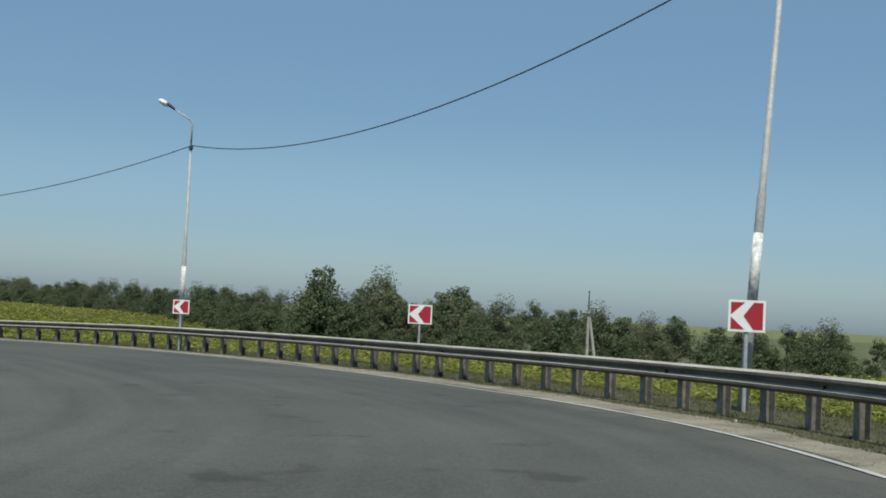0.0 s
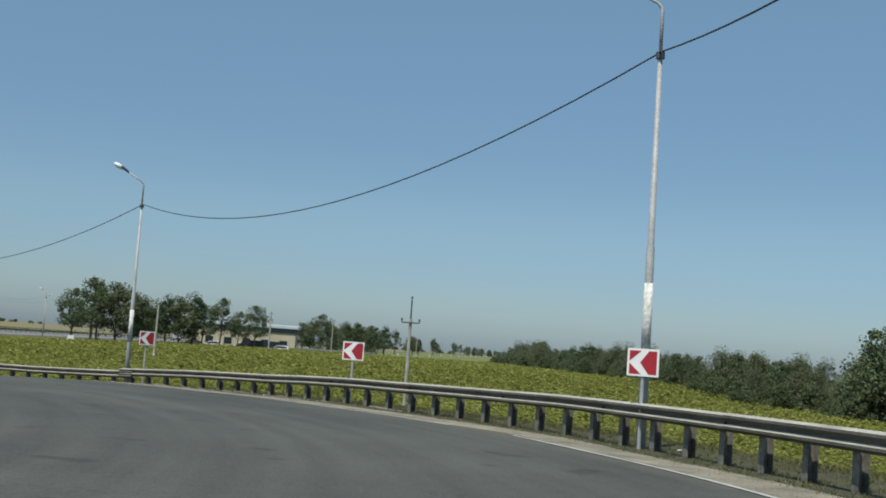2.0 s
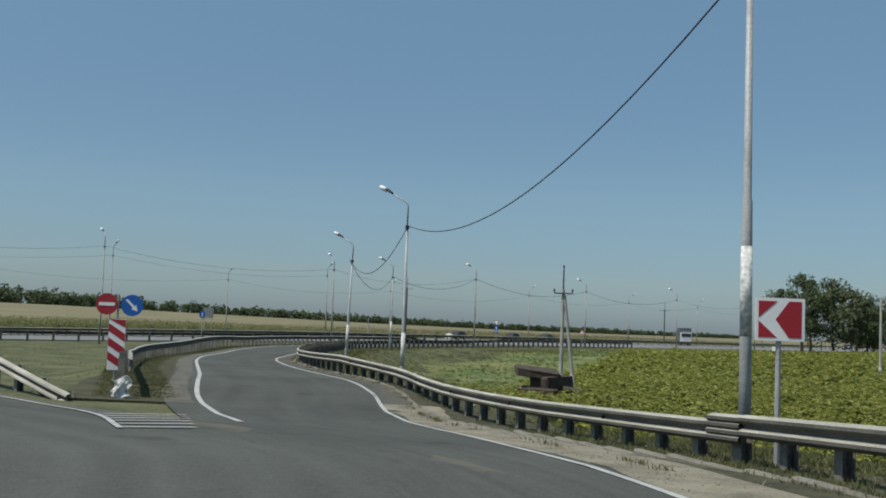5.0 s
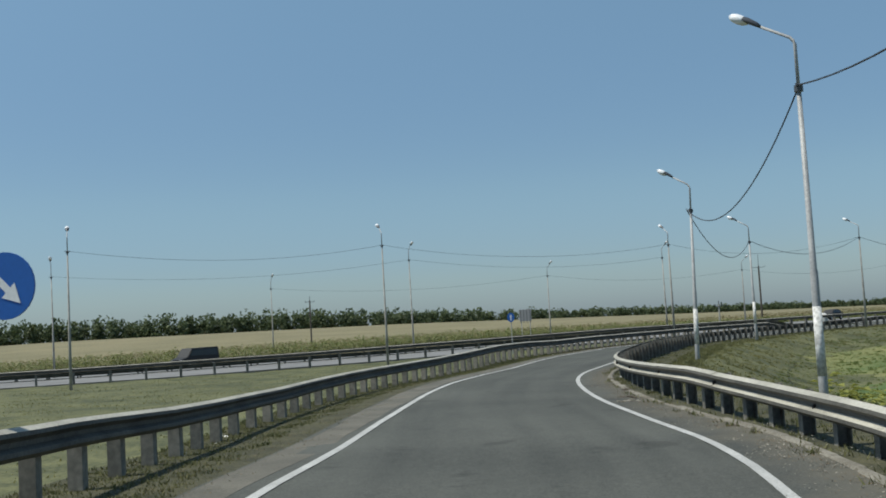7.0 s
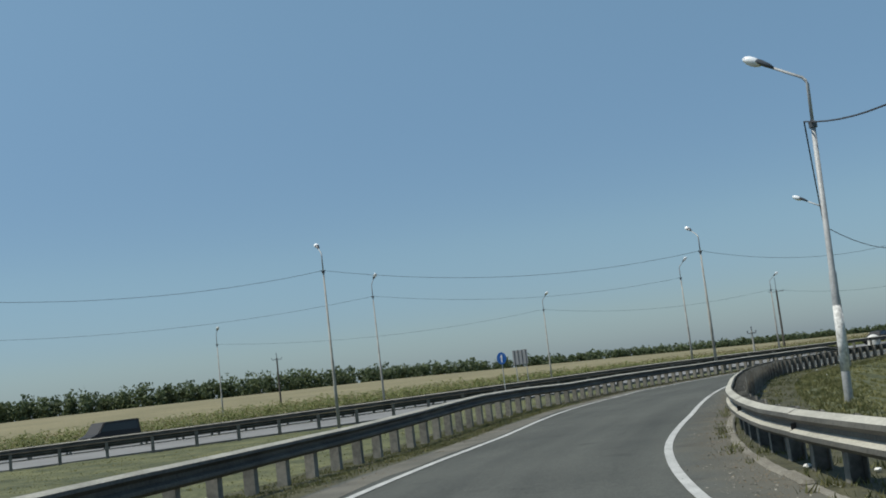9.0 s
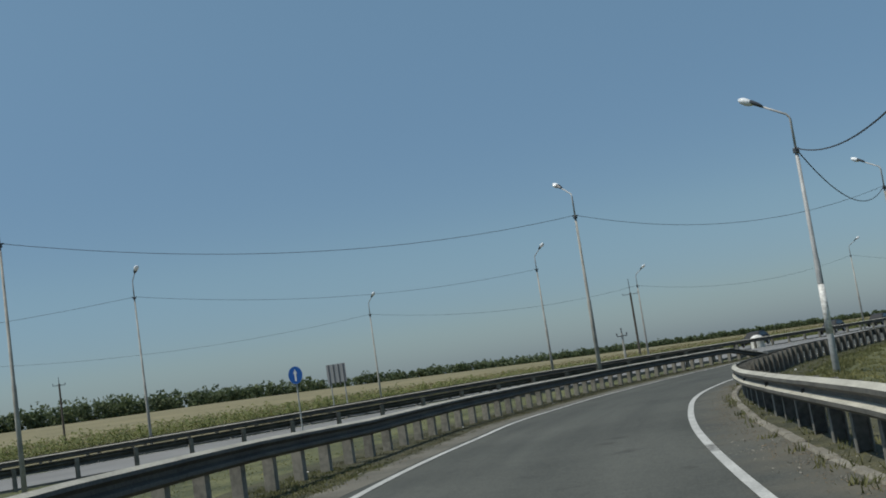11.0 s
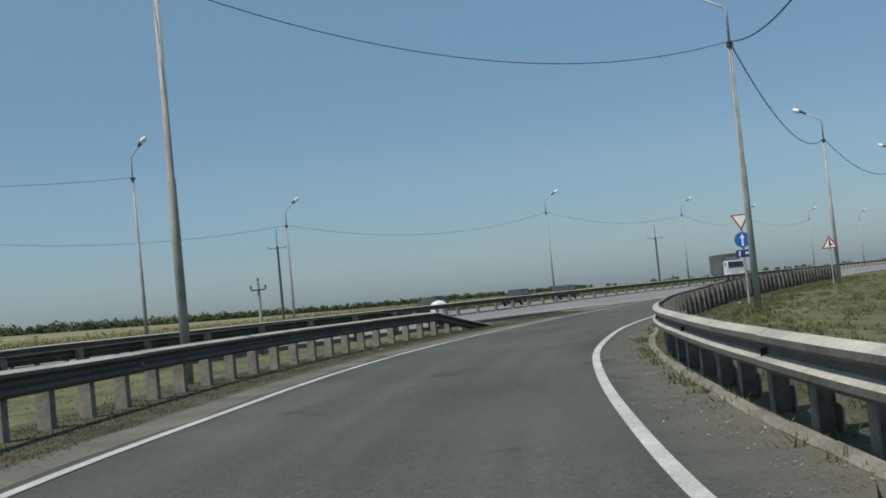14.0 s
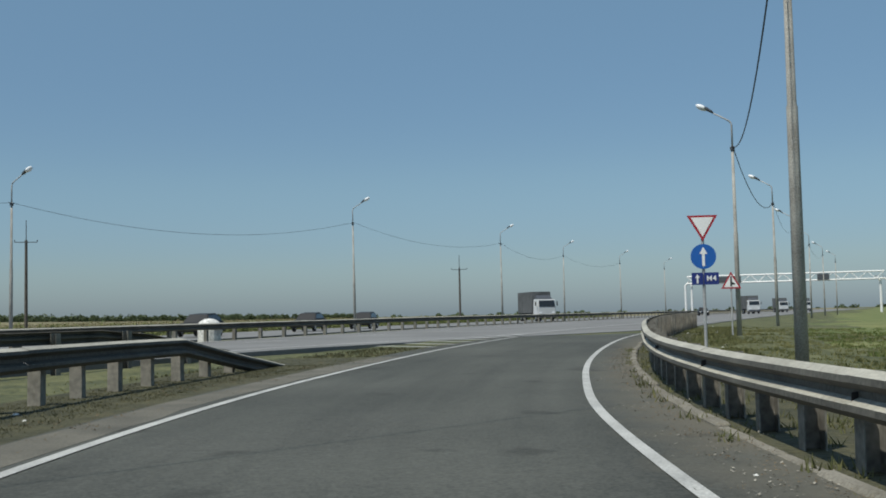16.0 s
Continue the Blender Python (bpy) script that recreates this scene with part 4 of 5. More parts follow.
def field_post(x, y, base, h, braced=False):
    ob = thing("concrete_post", pose(x, y, base, 0, 0, 0), "pale concrete post standing in the field", "post", "field posts")
    bm = bmesh.new()
    tube(bm, [(0, 0, -0.4), (0, 0, h)], [0.13, 0.09], 8)
    part("shaft", bm, CONCRETE, ob)
    bm = bmesh.new()
    tube(bm, [(0, 0, -0.1), (0, 0, 0.9)], [0.15, 0.145], 8)
    part("painted_foot", bm, WHITEWASH, ob, "whitewashed foot")
    bm = bmesh.new()
    box(bm, (0.5, 0.06, 0.06), (0, 0, h - 0.3))
    part("cross_arm", bm, LAMPGREY, ob)
    if braced:
        bm = bmesh.new()
        tube(bm, [(-1.6, 0, -0.3), (-0.1, 0, h - 0.6)], [0.11, 0.09], 8)
        part("brace", bm, CONCRETE, ob)


field_post(-61.3, 228.5, stand(-61.3, 228.5), 6.3)
field_post(-54.8, 275.2, stand(-54.8, 275.2), 6.7)
U = Vector((0.108, 0.994))
for d in (53, 113, 166, 218, 270, 328, 390, 452, 515, 578, 640, 705, 770, 835):
    q = Vector((-54.8, 275.2)) + U * d
    field_post(q.x, q.y, stand(q.x, q.y), 6.5, d == 113)


# ---- gantry ----
def gantry():
    ob = thing("road_gantry", pose(-123.5, 489, 0, 0, 0, -6), "white lattice gantry spanning the motorway with sign panels", "gantry")
    W = 43.0
    for x in (0, 1.4, W - 1.4, W):
        bm = bmesh.new()
        tube(bm, [(x, 0, -0.3), (x, 0, 6.6), (x + (0.9 if x < 5 else -0.9), 0, 7.6)], 0.26, 8)
        part("leg", bm, WHITE, ob)
    for z in (7.0, 8.6):
        for y in (-0.7, 0.7):
            bm = bmesh.new()
            tube(bm, [(0.5, y, z), (W - 0.5, y, z)], 0.17, 6)
            part("chord", bm, WHITE, ob)
    n = 24
    for k in range(n):
        a = 0.5 + (W - 1) * k / n
        b = a + (W - 1) / n
        bm = bmesh.new()
        tube(bm, [(a, -0.7, 7.0 if k % 2 else 8.6), (b, -0.7, 8.6 if k % 2 else 7.0)], 0.1, 6)
        part("diagonal", bm, WHITE, ob)
    for x, w in ((8.5, 8.0), (30, 2.5)):
        bm = bmesh.new()
        box(bm, (w, 0.2, 1.3), (x, -1.0, 7.7))
        part("sign_panel", bm, LAMPGREY, ob, "dark sign panel")


gantry()

# ---- vehicles ----
CARBLACK = plain("dark_car_paint", (0.01, 0.011, 0.014), 0.6)
CARGLASS = plain("car_glass", (0.02, 0.025, 0.03), 0.25)
TYRE = plain("tyre_rubber", (0.02, 0.02, 0.02), 0.9)
TRUCKWHITE = plain("truck_white", (0.62, 0.63, 0.64), 0.4)
TARP = grainy("dark_tarpaulin", (0.06, 0.065, 0.07), (0.12, 0.125, 0.13), 1.0, 12.0, 0.8, 0.2)
CHROME = plain("alloy", (0.5, 0.5, 0.52), 0.3, 0.8)


def wheels(ob, places, r, w):
    for x, y in places:
        bm = bmesh.new()
        tube(bm, [(x - w / 2, y, r), (x - w / 2 + 0.03, y, r), (x + w / 2 - 0.03, y, r), (x + w / 2, y, r)], [r * 0.9, r, r, r * 0.9], 16)
        t = part("wheel", bm, TYRE, ob)
        bm = bmesh.new()
        tube(bm, [(x - w / 2 - 0.01, y, r), (x + w / 2 + 0.01, y, r)], r * 0.55, 12)
        part("rim", bm, CHROME, t)


def profile_body(name, outline, w, mat, ob, taper=0.0, bevel=0.05, label=""):
    """A body from a side outline (y, z), w wide."""
    bm = bmesh.new()
    zs = [z for _, z in outline]
    lo, hi = min(zs), max(zs)
    L = [bm.verts.new((-w / 2 + taper * (z - lo) / (hi - lo), y, z)) for y, z in outline]
    R = [bm.verts.new((w / 2 - taper * (z - lo) / (hi - lo), y, z)) for y, z in outline]
    bm.faces.new(L)
    bm.faces.new(R[::-1])
    n = len(outline)
    for i in range(n):
        bm.faces.new((L[i], R[i], R[(i + 1) % n], L[(i + 1) % n]))
    bmesh.ops.recalc_face_normals(bm, faces=bm.faces)
    if bevel:
        bmesh.ops.bevel(bm, geom=list(bm.edges), offset=bevel, segments=2, affect="EDGES")
    return part(name, bm, mat, ob, label)


def car(x, y, z, yaw, mat, label, van=False):
    ob = thing("van" if van else "car", pose(x, y, z, 0, 0, yaw), label, "van" if van else "car")
    if van:
        profile_body("body", [(-2.4, 0.35), (2.35, 0.35), (2.45, 0.9), (1.7, 1.15), (1.05, 2.0), (-2.35, 2.05), (-2.45, 1.0)], 1.9, mat, ob, 0.1)
        profile_body("windows", [(-2.2, 1.25), (1.5, 1.25), (1.0, 1.85), (-2.15, 1.88)], 1.86, CARGLASS, ob, 0.05, 0.02)
        wheels(ob, [(sx * 0.85, sy) for sx in (-1, 1) for sy in (-1.45, 1.5)], 0.33, 0.22)
    else:
        profile_body("body", [(-2.15, 0.32), (2.1, 0.3), (2.2, 0.62), (1.1, 0.88), (-1.95, 0.95), (-2.2, 0.7)], 1.78, mat, ob, 0.05)
        profile_body("cabin", [(-1.85, 0.9), (1.05, 0.86), (0.35, 1.38), (-1.1, 1.46), (-1.7, 1.25)], 1.55, mat, ob, 0.16)
        profile_body("windows", [(-1.6, 0.98), (0.85, 0.95), (0.28, 1.32), (-1.05, 1.38), (-1.5, 1.2)], 1.6, CARGLASS, ob, 0.16, 0.02)
        wheels(ob, [(sx * 0.78, sy) for sx in (-1, 1) for sy in (-1.3, 1.35)], 0.32, 0.2)
    for sx in (-1, 1):
        bm = bmesh.new()
        box(bm, (0.3, 0.06, 0.14), (sx * 0.62, 2.14 if not van else 2.4, 0.66 if not van else 0.8), bevel=0.02)
        part("headlight", bm, LAMPGLASS, ob)
    return ob


car(-144.8, 293, -0.02, 186, CARBLACK, "dark saloon car on the far motorway carriageway")
car(-143.9, 309, -0.02, 186, CARBLACK, "dark hatchback car on the far motorway carriageway")
car(-143.2, 320, -0.02, 186, CARBLACK, "dark estate car on the far motorway carriageway")
car(-161.5, 207, -0.75, 195, CARBLACK, "dark panel van on the far motorway carriageway", True)


def truck(x, y, z, yaw, label):
    ob = thing("truck", pose(x, y, z, 0, 0, yaw), label, "truck")
    profile_body("cab", [(2.2, 0.6), (4.1, 0.6), (4.2, 1.7), (4.0, 2.75), (2.25, 2.8)], 2.4, TRUCKWHITE, ob, 0.06, 0.08)
    profile_body("windscreen", [(4.0, 1.85), (4.24, 1.8), (4.1, 2.6), (3.9, 2.6)], 2.1, CARGLASS, ob, 0.05, 0.02)
    profile_body("air_deflector", [(2.3, 2.8), (3.6, 2.8), (2.5, 3.3)], 2.0, LAMPGREY, ob, 0.1, 0.04)
    profile_body("cargo_body", [(-4.2, 1.0), (2.0, 1.0), (2.0, 3.75), (-4.2, 3.75)], 2.5, TARP, ob, 0.0, 0.06, "dark tarpaulin cargo body")
    bm = bmesh.new()
    box(bm, (0.9, 8.0, 0.3), (0, -0.1, 0.85))
    part("chassis", bm, LAMPGREY, ob)
    bm = bmesh.new()
    box(bm, (2.35, 0.25, 0.42), (0, 4.12, 0.62), bevel=0.05)
    part("bumper", bm, LAMPGREY, ob)
    for sx in (-1, 1):
        bm = bmesh.new()
        box(bm, (0.35, 0.06, 0.2), (sx * 0.85, 4.22, 1.05), bevel=0.02)
        part("headlight", bm, LAMPGLASS, ob)
        bm = bmesh.new()
        box(bm, (0.12, 0.2, 0.55), (sx * 1.42, 4.0, 2.2), bevel=0.03)
        part("mirror", bm, BLACK, ob)
    wheels(ob, [(sx * 1.0, sy) for sx in (-1, 1) for sy in (3.1, -1.9, -3.2)], 0.5, 0.32)
    return ob


lorry = truck(-137.2, 371, 0, 208, "white-cabbed lorry with a dark tarpaulin body on the motorway")
for x, y in ((-109.5, 470), (-101, 540), (-94, 560)):
    copy_thing(lorry, pose(x, y, 0, 0, 0, 190))
car(-118, 430, 0, 186, CARBLACK, "distant dark car on the motorway")

# ---- rubble by the power pole ----
RUST = grainy("rusty_brown", (0.03, 0.024, 0.02), (0.09, 0.065, 0.05), 3.0, 20.0, 0.9, 0.4)
rub = thing("rubble", pose(-70.3, 192.5, -1.5, 0, 0, 30), "dark broken slabs heaped beside a power pole", "rubble")
for k, (sz, at, rx, rz) in enumerate((((2.4, 1.4, 0.5), (-0.3, 0, 1.35), 6, 10), ((1.9, 1.5, 0.9), (0.5, 0.2, 0.75), -4, 40), ((2.2, 1.6, 0.8), (-0.2, -0.1, 0.2), 2, -15), ((1.0, 0.9, 0.7), (1.5, -0.2, 0.3), 12, 25))):
    bm = bmesh.new()
    box(bm, sz, (0, 0, 0), bevel=0.08)
    for v in bm.verts:
        v.co += Vector((random.uniform(-0.06, 0.06), random.uniform(-0.06, 0.06), random.uniform(-0.05, 0.05)))
    ob = part("slab", bm, RUST, rub)
    ob.matrix_basis = pose(*at, rx, rx, rz)

# ---- far building ----
ROOFBLUE = grainy("pale_roof_sheet", (0.36, 0.42, 0.48), (0.5, 0.55, 0.6), 0.5, 6.0, 0.6, 0.1)
BEIGE = grainy("beige_render", (0.36, 0.32, 0.24), (0.48, 0.43, 0.33), 0.3, 6.0, 0.9, 0.2)
house = thing("service_building", pose(-67.5, 341, stand(-67.5, 341) - 0.1, 0, 0, 3), "long beige roadside building with a pale flat roof", "building")
bm = bmesh.new()
box(bm, (20, 9, 5.0), (0, 0, 2.3))
wall = part("wall", bm, BEIGE, house)
# Dark band put in as the shade below the roof edge.
bm = bmesh.new()
box(bm, (20.3, 9.3, 1.0), (0, 0, 4.35))
part("eave_shade", bm, LAMPGREY, house, "dark band standing for the shade under the roof")
bm = bmesh.new()
box(bm, (21.2, 10.2, 0.7), (0, 0, 5.2), bevel=0.1)
part("roof", bm, ROOFBLUE, house)
for k in range(5):
    bm = bmesh.new()
    box(bm, (1.6, 0.1, 1.3), (-7.6 + 3.8 * k, -4.53, 1.7))
    part("window", bm, CARGLASS, wall)
for k, (x, y, yaw, pale) in enumerate(((-72.0, 303, 70, 0), (-69.5, 309, 95, 1), (-64.6, 312, 80, 1), (-62.2, 306, 100, 0), (-60.0, 314, 75, 0), (-57.2, 309, 88, 1))):
    car(x, y, stand(x, y), yaw, TRUCKWHITE if pale else CARBLACK, "small white car parked by the trees" if pale else "dark car parked in the shade of the trees", van=k in (3, 4))
a, b = Vector((-58.5, 322)), Vector((-41.0, 344))
parapet = thing("low_wall", pose(a.x, a.y, stand(a.x, a.y), 0, 0, math.degrees(math.atan2(b.y - a.y, b.x - a.x))), "low pale concrete wall at the far edge of the crop", "wall", kind="structure")
bm = bmesh.new()
box(bm, ((b - a).length, 0.4, 1.3), ((b - a).length / 2, 0, 0.45), bevel=0.05)
part("parapet", bm, CONCRETE, parapet)
board = thing("notice_board", pose(-82.5, 268, stand(-82.5, 268), 0, 0, 10), "small white board among the trees", "sign board")
sign_post(board, 1.5)
add_plate("panel", [(-0.45, 0.35), (0.45, 0.35), (0.45, 1.5), (-0.45, 1.5)], WHITE, board)

# ---- trees ----
BARK = grainy("bark", (0.05, 0.04, 0.03), (0.12, 0.1, 0.08), 4.0, 30.0, 0.95, 0.6)
LEAF_A = leafy("leaves_deep_green", (0.05, 0.075, 0.036), (0.125, 0.16, 0.07), 0.7)
LEAF_B = leafy("leaves_olive", (0.06, 0.08, 0.04), (0.155, 0.175, 0.085), 0.7)


def leaf_mesh(name, centres, radii, per, size, mat, parent, seed, flat=0.8):
    """Many small leaf clusters round centres."""
    g = np.random.default_rng(seed)
    c = np.repeat(np.array(centres), per, 0)
    r = np.repeat(np.array(radii), per)
    d = g.normal(size=c.shape)
    d /= np.linalg.norm(d, axis=1)[:, None]
    p = c + d * (r * (0.25 + 0.95 * g.beta(2.6, 1.6, len(r))))[:, None] * np.array([1, 1, flat])
    n = len(p)
    u = g.normal(size=(n, 3))
    u /= np.linalg.norm(u, axis=1)[:, None]
    w = np.cross(u, d + 0.6 * g.normal(size=(n, 3)))
    w /= np.linalg.norm(w, axis=1)[:, None] + 1e-9
    s = g.uniform(0.6, 1.3, n)[:, None] * size
    v = np.stack([p - u * s, p + w * s * 0.55, p + u * s, p - w * s * 0.55], 1).reshape(-1, 3)
    f = np.arange(4 * n).reshape(-1, 4)
    return mesh(name, v, f.tolist(), mat, parent)


def tree(h, spread, trunk_h, mat, seed, lobes=38, per=170, leaf=0.14, bushy=False):
    g = np.random.default_rng(seed)
    ob = thing("tree", Matrix(), "leafy green deciduous tree at the edge of a field", "tree", "roadside trees")
    bm = bmesh.new()
    tube(bm, [(0, 0, -0.4), (0.05, 0, trunk_h * 0.6), (0.1, 0.08, trunk_h), (0.0, 0.1, h * 0.75)], [0.2, 0.15, 0.12, 0.04], 8)
    centres, radii = [], []
    for k in range(lobes):
        a = g.uniform(0, 2 * math.pi)
        z = g.uniform(trunk_h if not bushy else 0.5, h * 0.95)
        z += 0.12 * h * math.sin(2.3 * a + seed) * (z / h)
        f = max(0, (z - trunk_h * 0.5) / (h - trunk_h * 0.5))
        rr = spread * (1.1 - 0.85 * f ** 1.8) * math.sqrt(g.uniform(0.02, 1.0))
        q = (rr * math.cos(a), rr * math.sin(a), z)
        centres.append(q)
        radii.append(spread * g.choice([0.2, 0.3, 0.42, 0.55], p=[0.3, 0.3, 0.25, 0.15]) * (1.15 - 0.4 * f))
        if k % 3 == 0:
            st = Vector((0.05, 0.05, min(z * 0.7, h * 0.7)))
            tube(bm, [st, st.lerp(Vector(q), 0.55) + Vector((0, 0, 0.15)), q], [0.07, 0.045, 0.02], 5)
    part("trunk", bm, BARK, ob)
    leaf_mesh("crown", centres, radii, per, leaf, mat, ob, seed)
    return ob


TREES = [tree(8.5, 2.6, 3.3, LEAF_A, 1, 24), tree(9.5, 3.0, 3.8, LEAF_A, 2, 27), tree(7.4, 2.9, 1.7, LEAF_B, 3), tree(6.5, 3.2, 1.0, LEAF_A, 4, 40, bushy=True), tree(9.0, 4.0, 1.2, LEAF_B, 5, 50, bushy=True), tree(4.5, 2.6, 0.6, LEAF_A, 6, 30, bushy=True)]
TALL = (8.5, 9.5, 7.4, 6.5, 9.0, 4.5)
used = [False] * len(TREES)
tg = np.random.default_rng(11)


def plant(i, x, y, z, s=1.0):
    m = Matrix.Translation((x, y, z)) @ Matrix.Rotation(tg.uniform(0, 6.28), 4, "Z") @ Matrix.Diagonal((s * tg.uniform(0.9, 1.15), s * tg.uniform(0.9, 1.15), s, 1))
    if not used[i]:
        used[i] = True
        TREES[i].matrix_basis = m
        return TREES[i]
    ob = TREES[i]
    keep = ob.matrix_basis.copy()
    ob.matrix_basis = Matrix()
    c = copy_thing(ob, m)
    ob.matrix_basis = keep
    return c


def plant_on(i, x, y, h):
    return plant(i, x, y, stand(x, y) - 0.1, h / TALL[i])


# clump behind the crop
for k in range(15):
    t = k / 14
    x, y = -84.5 + 23 * t + tg.uniform(-1, 1), 276 + 22 * t + tg.uniform(-6, 8)
    plant_on(int(tg.choice([0, 1, 1, 2])), x, y, (10.0 if t < 0.3 else 7.9) * tg.uniform(0.85, 1.1))
for k in range(10):
    t = k / 9
    plant_on(int(tg.choice([0, 1, 2, 3])), -57 + 17 * t + tg.uniform(-1, 1), 355 + 26 * t + tg.uniform(-6, 8), (8.0 - 0.9 * t) * tg.uniform(0.8, 1.08))
for k in range(34):
    d = 115 + 17 * k + 0.9 * k * k
    q = Vector((-54.8, 275.2)) + U * d + Vector((-0.994, 0.108)) * tg.uniform(7, 16)
    plant_on(int(tg.choice([0, 1, 2])), q.x, q.y, tg.uniform(6.6, 8.8))
# dense row beyond the crop, a second looser one behind it
for k in range(125):
    p = BUSHES[int(k / 124 * (len(BUSHES) - 1))]
    x, y = p.x + tg.uniform(-2.5, 3.5), p.y + tg.uniform(-1.5, 1.5)
    big = stretch(-p.y, [(-345, 5.2), (-300, 5.2), (-235, 5.4), (-212, 6.0), (-207, 8.6), (-199, 8.4), (-192, 6.2), (-165, 5.6), (-148, 4.9), (-126, 4.0), (-98, 3.2)])
    plant_on(int(tg.choice([0, 2, 3, 3, 4, 4])), x, y, big * tg.choice([0.64, 0.78, 0.9, 1.0]))
    plant_on(5, x - 2.5 + tg.uniform(-1.2, 1.2), y - 1 + tg.uniform(-2, 2), big * tg.uniform(0.3, 0.55))
    if k % 2 == 0:
        plant_on(int(tg.choice([1, 2, 4])), x + 11 + tg.uniform(-3, 4), y + 7, big * tg.uniform(0.75, 1.0))

# far woods beyond the ripe field
fc, fr = [], []
fg = np.random.default_rng(21)
for k in range(1700):
    t = k / 1699
    y = 60 + 1400 * t ** 1.4
    x = -525 + 10 * math.sin(y * 0.02) + fg.uniform(-9, 9)
    hgt = float(np.interp(y, [60, 250, 520, 700, 1000, 1500], [8.2, 7.8, 7.2, 5.2, 4.2, 4.0])) * fg.choice([0.6, 0.8, 0.95, 1.1, 1.3], p=[0.1, 0.25, 0.35, 0.22, 0.08])
    for z in (0.12, 0.36, 0.6, 0.85):
        fc.append((x + fg.uniform(-1.5, 1.5), y + fg.uniform(-1.5, 1.5), -0.7 + hgt * z + float(np.interp(y, RISE_AT, RISE_BY))))
        fr.append(hgt * fg.uniform(0.18, 0.32))
woods = leaf_mesh("far_woods", fc, fr, 22, 0.8, LEAF_A, None, 5)
tagged(woods, "distant dark green belt of trees behind the fields", "woods", kind="stuff")
fc, fr = [], []
for k in range(260):
    a = fg.uniform(-0.9, 0.75)
    d = fg.uniform(1300, 1700)
    fc.append((-110 + d * math.sin(a), 230 + d * math.cos(a), fg.uniform(-1, 2.5)))
    fr.append(fg.uniform(2, 5))
woods = leaf_mesh("far_hedges", fc, fr, 30, 2.2, LEAF_A, None, 6, 0.5)
tagged(woods, "thin line of distant bushes on the horizon", "woods", kind="stuff")


# ---- crops and grass ----
CROP = leafy("crop_leaves", (0.12, 0.145, 0.026), (0.325, 0.33, 0.085), 0.6, 0.4)
CORN = leafy("corn_leaves", (0.06, 0.085, 0.02), (0.2, 0.21, 0.075), 0.7, 0.3)
BLADE = leafy("grass_blades", (0.055, 0.07, 0.02), (0.18, 0.17, 0.07), 0.8, 0.25)
EARTHBLADE = leafy("withered_grass_blades", (0.04, 0.042, 0.017), (0.115, 0.108, 0.05), 0.85, 0.15)
MEADOWBLADE = leafy("meadow_grass_blades", (0.1, 0.115, 0.036), (0.29, 0.265, 0.115), 0.85, 0.45)
GREENBLADE = leafy("green_grass_blades", (0.07, 0.12, 0.025), (0.22, 0.24, 0.075), 0.8, 0.45)


def leaf_field(name, P, Z, height, leaves, size, mat, seed, label, category, droop=0.25, width=0.42):
    """Plants of several broad leaves each."""
    g = np.random.default_rng(seed)
    n = len(P)
    hgt = height * g.uniform(0.75, 1.2, n)
    base = np.repeat(np.column_stack([P, Z]), leaves, 0)
    hh = np.repeat(hgt, leaves)
    lev = g.uniform(0.35, 1.0, n * leaves)
    a = g.uniform(0, 2 * math.pi, n * leaves)
    d = np.column_stack([np.cos(a), np.sin(a), np.zeros(len(a))])
    side = np.column_stack([-np.sin(a), np.cos(a), np.zeros(len(a))])
    s = (size * g.uniform(0.6, 1.25, len(a)))[:, None]
    root = base + np.column_stack([np.zeros((len(a), 2)), hh * lev])
    up = np.array([0, 0, 1.0]) * g.uniform(-0.1, 0.5, len(a))[:, None]
    tip = root + (d + up - np.array([0, 0, droop])) * s
    mid = root + (d * 0.5 + up * 0.8) * s
    v = np.stack([root, mid + side * s * width, tip, mid - side * s * width], 1).reshape(-1, 3)
    f = np.arange(4 * len(a)).reshape(-1, 4)
    ob = mesh(name, v, f.tolist(), mat)
    return tagged(ob, label, category, kind="stuff")


def place_z(P):
    z, dr, dl, dm = ground_fields(P[:, 0], P[:, 1])
    return z, dr, dl, dm


cg = np.random.default_rng(31)
P = np.column_stack([cg.uniform(-93, 5, 75000), cg.uniform(80, 225, 75000)])
Z, dr, dl, dm = place_z(P)
ok = (dr > 6.0) & (dr < 34) & (P[:, 1] < 215) & (P[:, 0] > -73 - np.clip((P[:, 1] - 192) * 0.35, 0, 22))
leaf_field("crop_plants", P[ok], Z[ok], 0.85, 9, 0.27, CROP, 32, "low yellow-green leafy crop filling the field", "crop")
P = np.column_stack([cg.uniform(-95, 60, 90000), cg.uniform(70, 350, 90000)])
Z, dr, dl, dm = place_z(P)
ok = ((dr >= 33) | ((P[:, 1] > 190) & (dr > 8))) & (P[:, 0] > -73 - np.clip((P[:, 1] - 192) * 0.35, 0, 22)) & (P[:, 0] < np.interp(P[:, 1], [p.y for p in BUSHES[::-1]], [p.x for p in BUSHES[::-1]]) - 3.5) & (P[:, 1] < 292 + 0.9 * (P[:, 0] + 70))
leaf_field("crop_plants", P[ok], Z[ok], 0.85, 5, 0.5, CROP, 33, "low yellow-green leafy crop filling the far field", "crop")
P = np.column_stack([cg.uniform(-215, -135, 70000), cg.uniform(120, 480, 70000)])
Z, dr, dl, dm = place_z(P)
ok = (dm < -20) & (dm > -33)
leaf_field("corn_plants", P[ok], Z[ok], np.interp(P[ok][:, 1], [230, 300], [2.0, 1.1]), 7, 0.6, CORN, 34, "strip of tall green corn beyond the motorway", "crop", 0.35, 0.12)
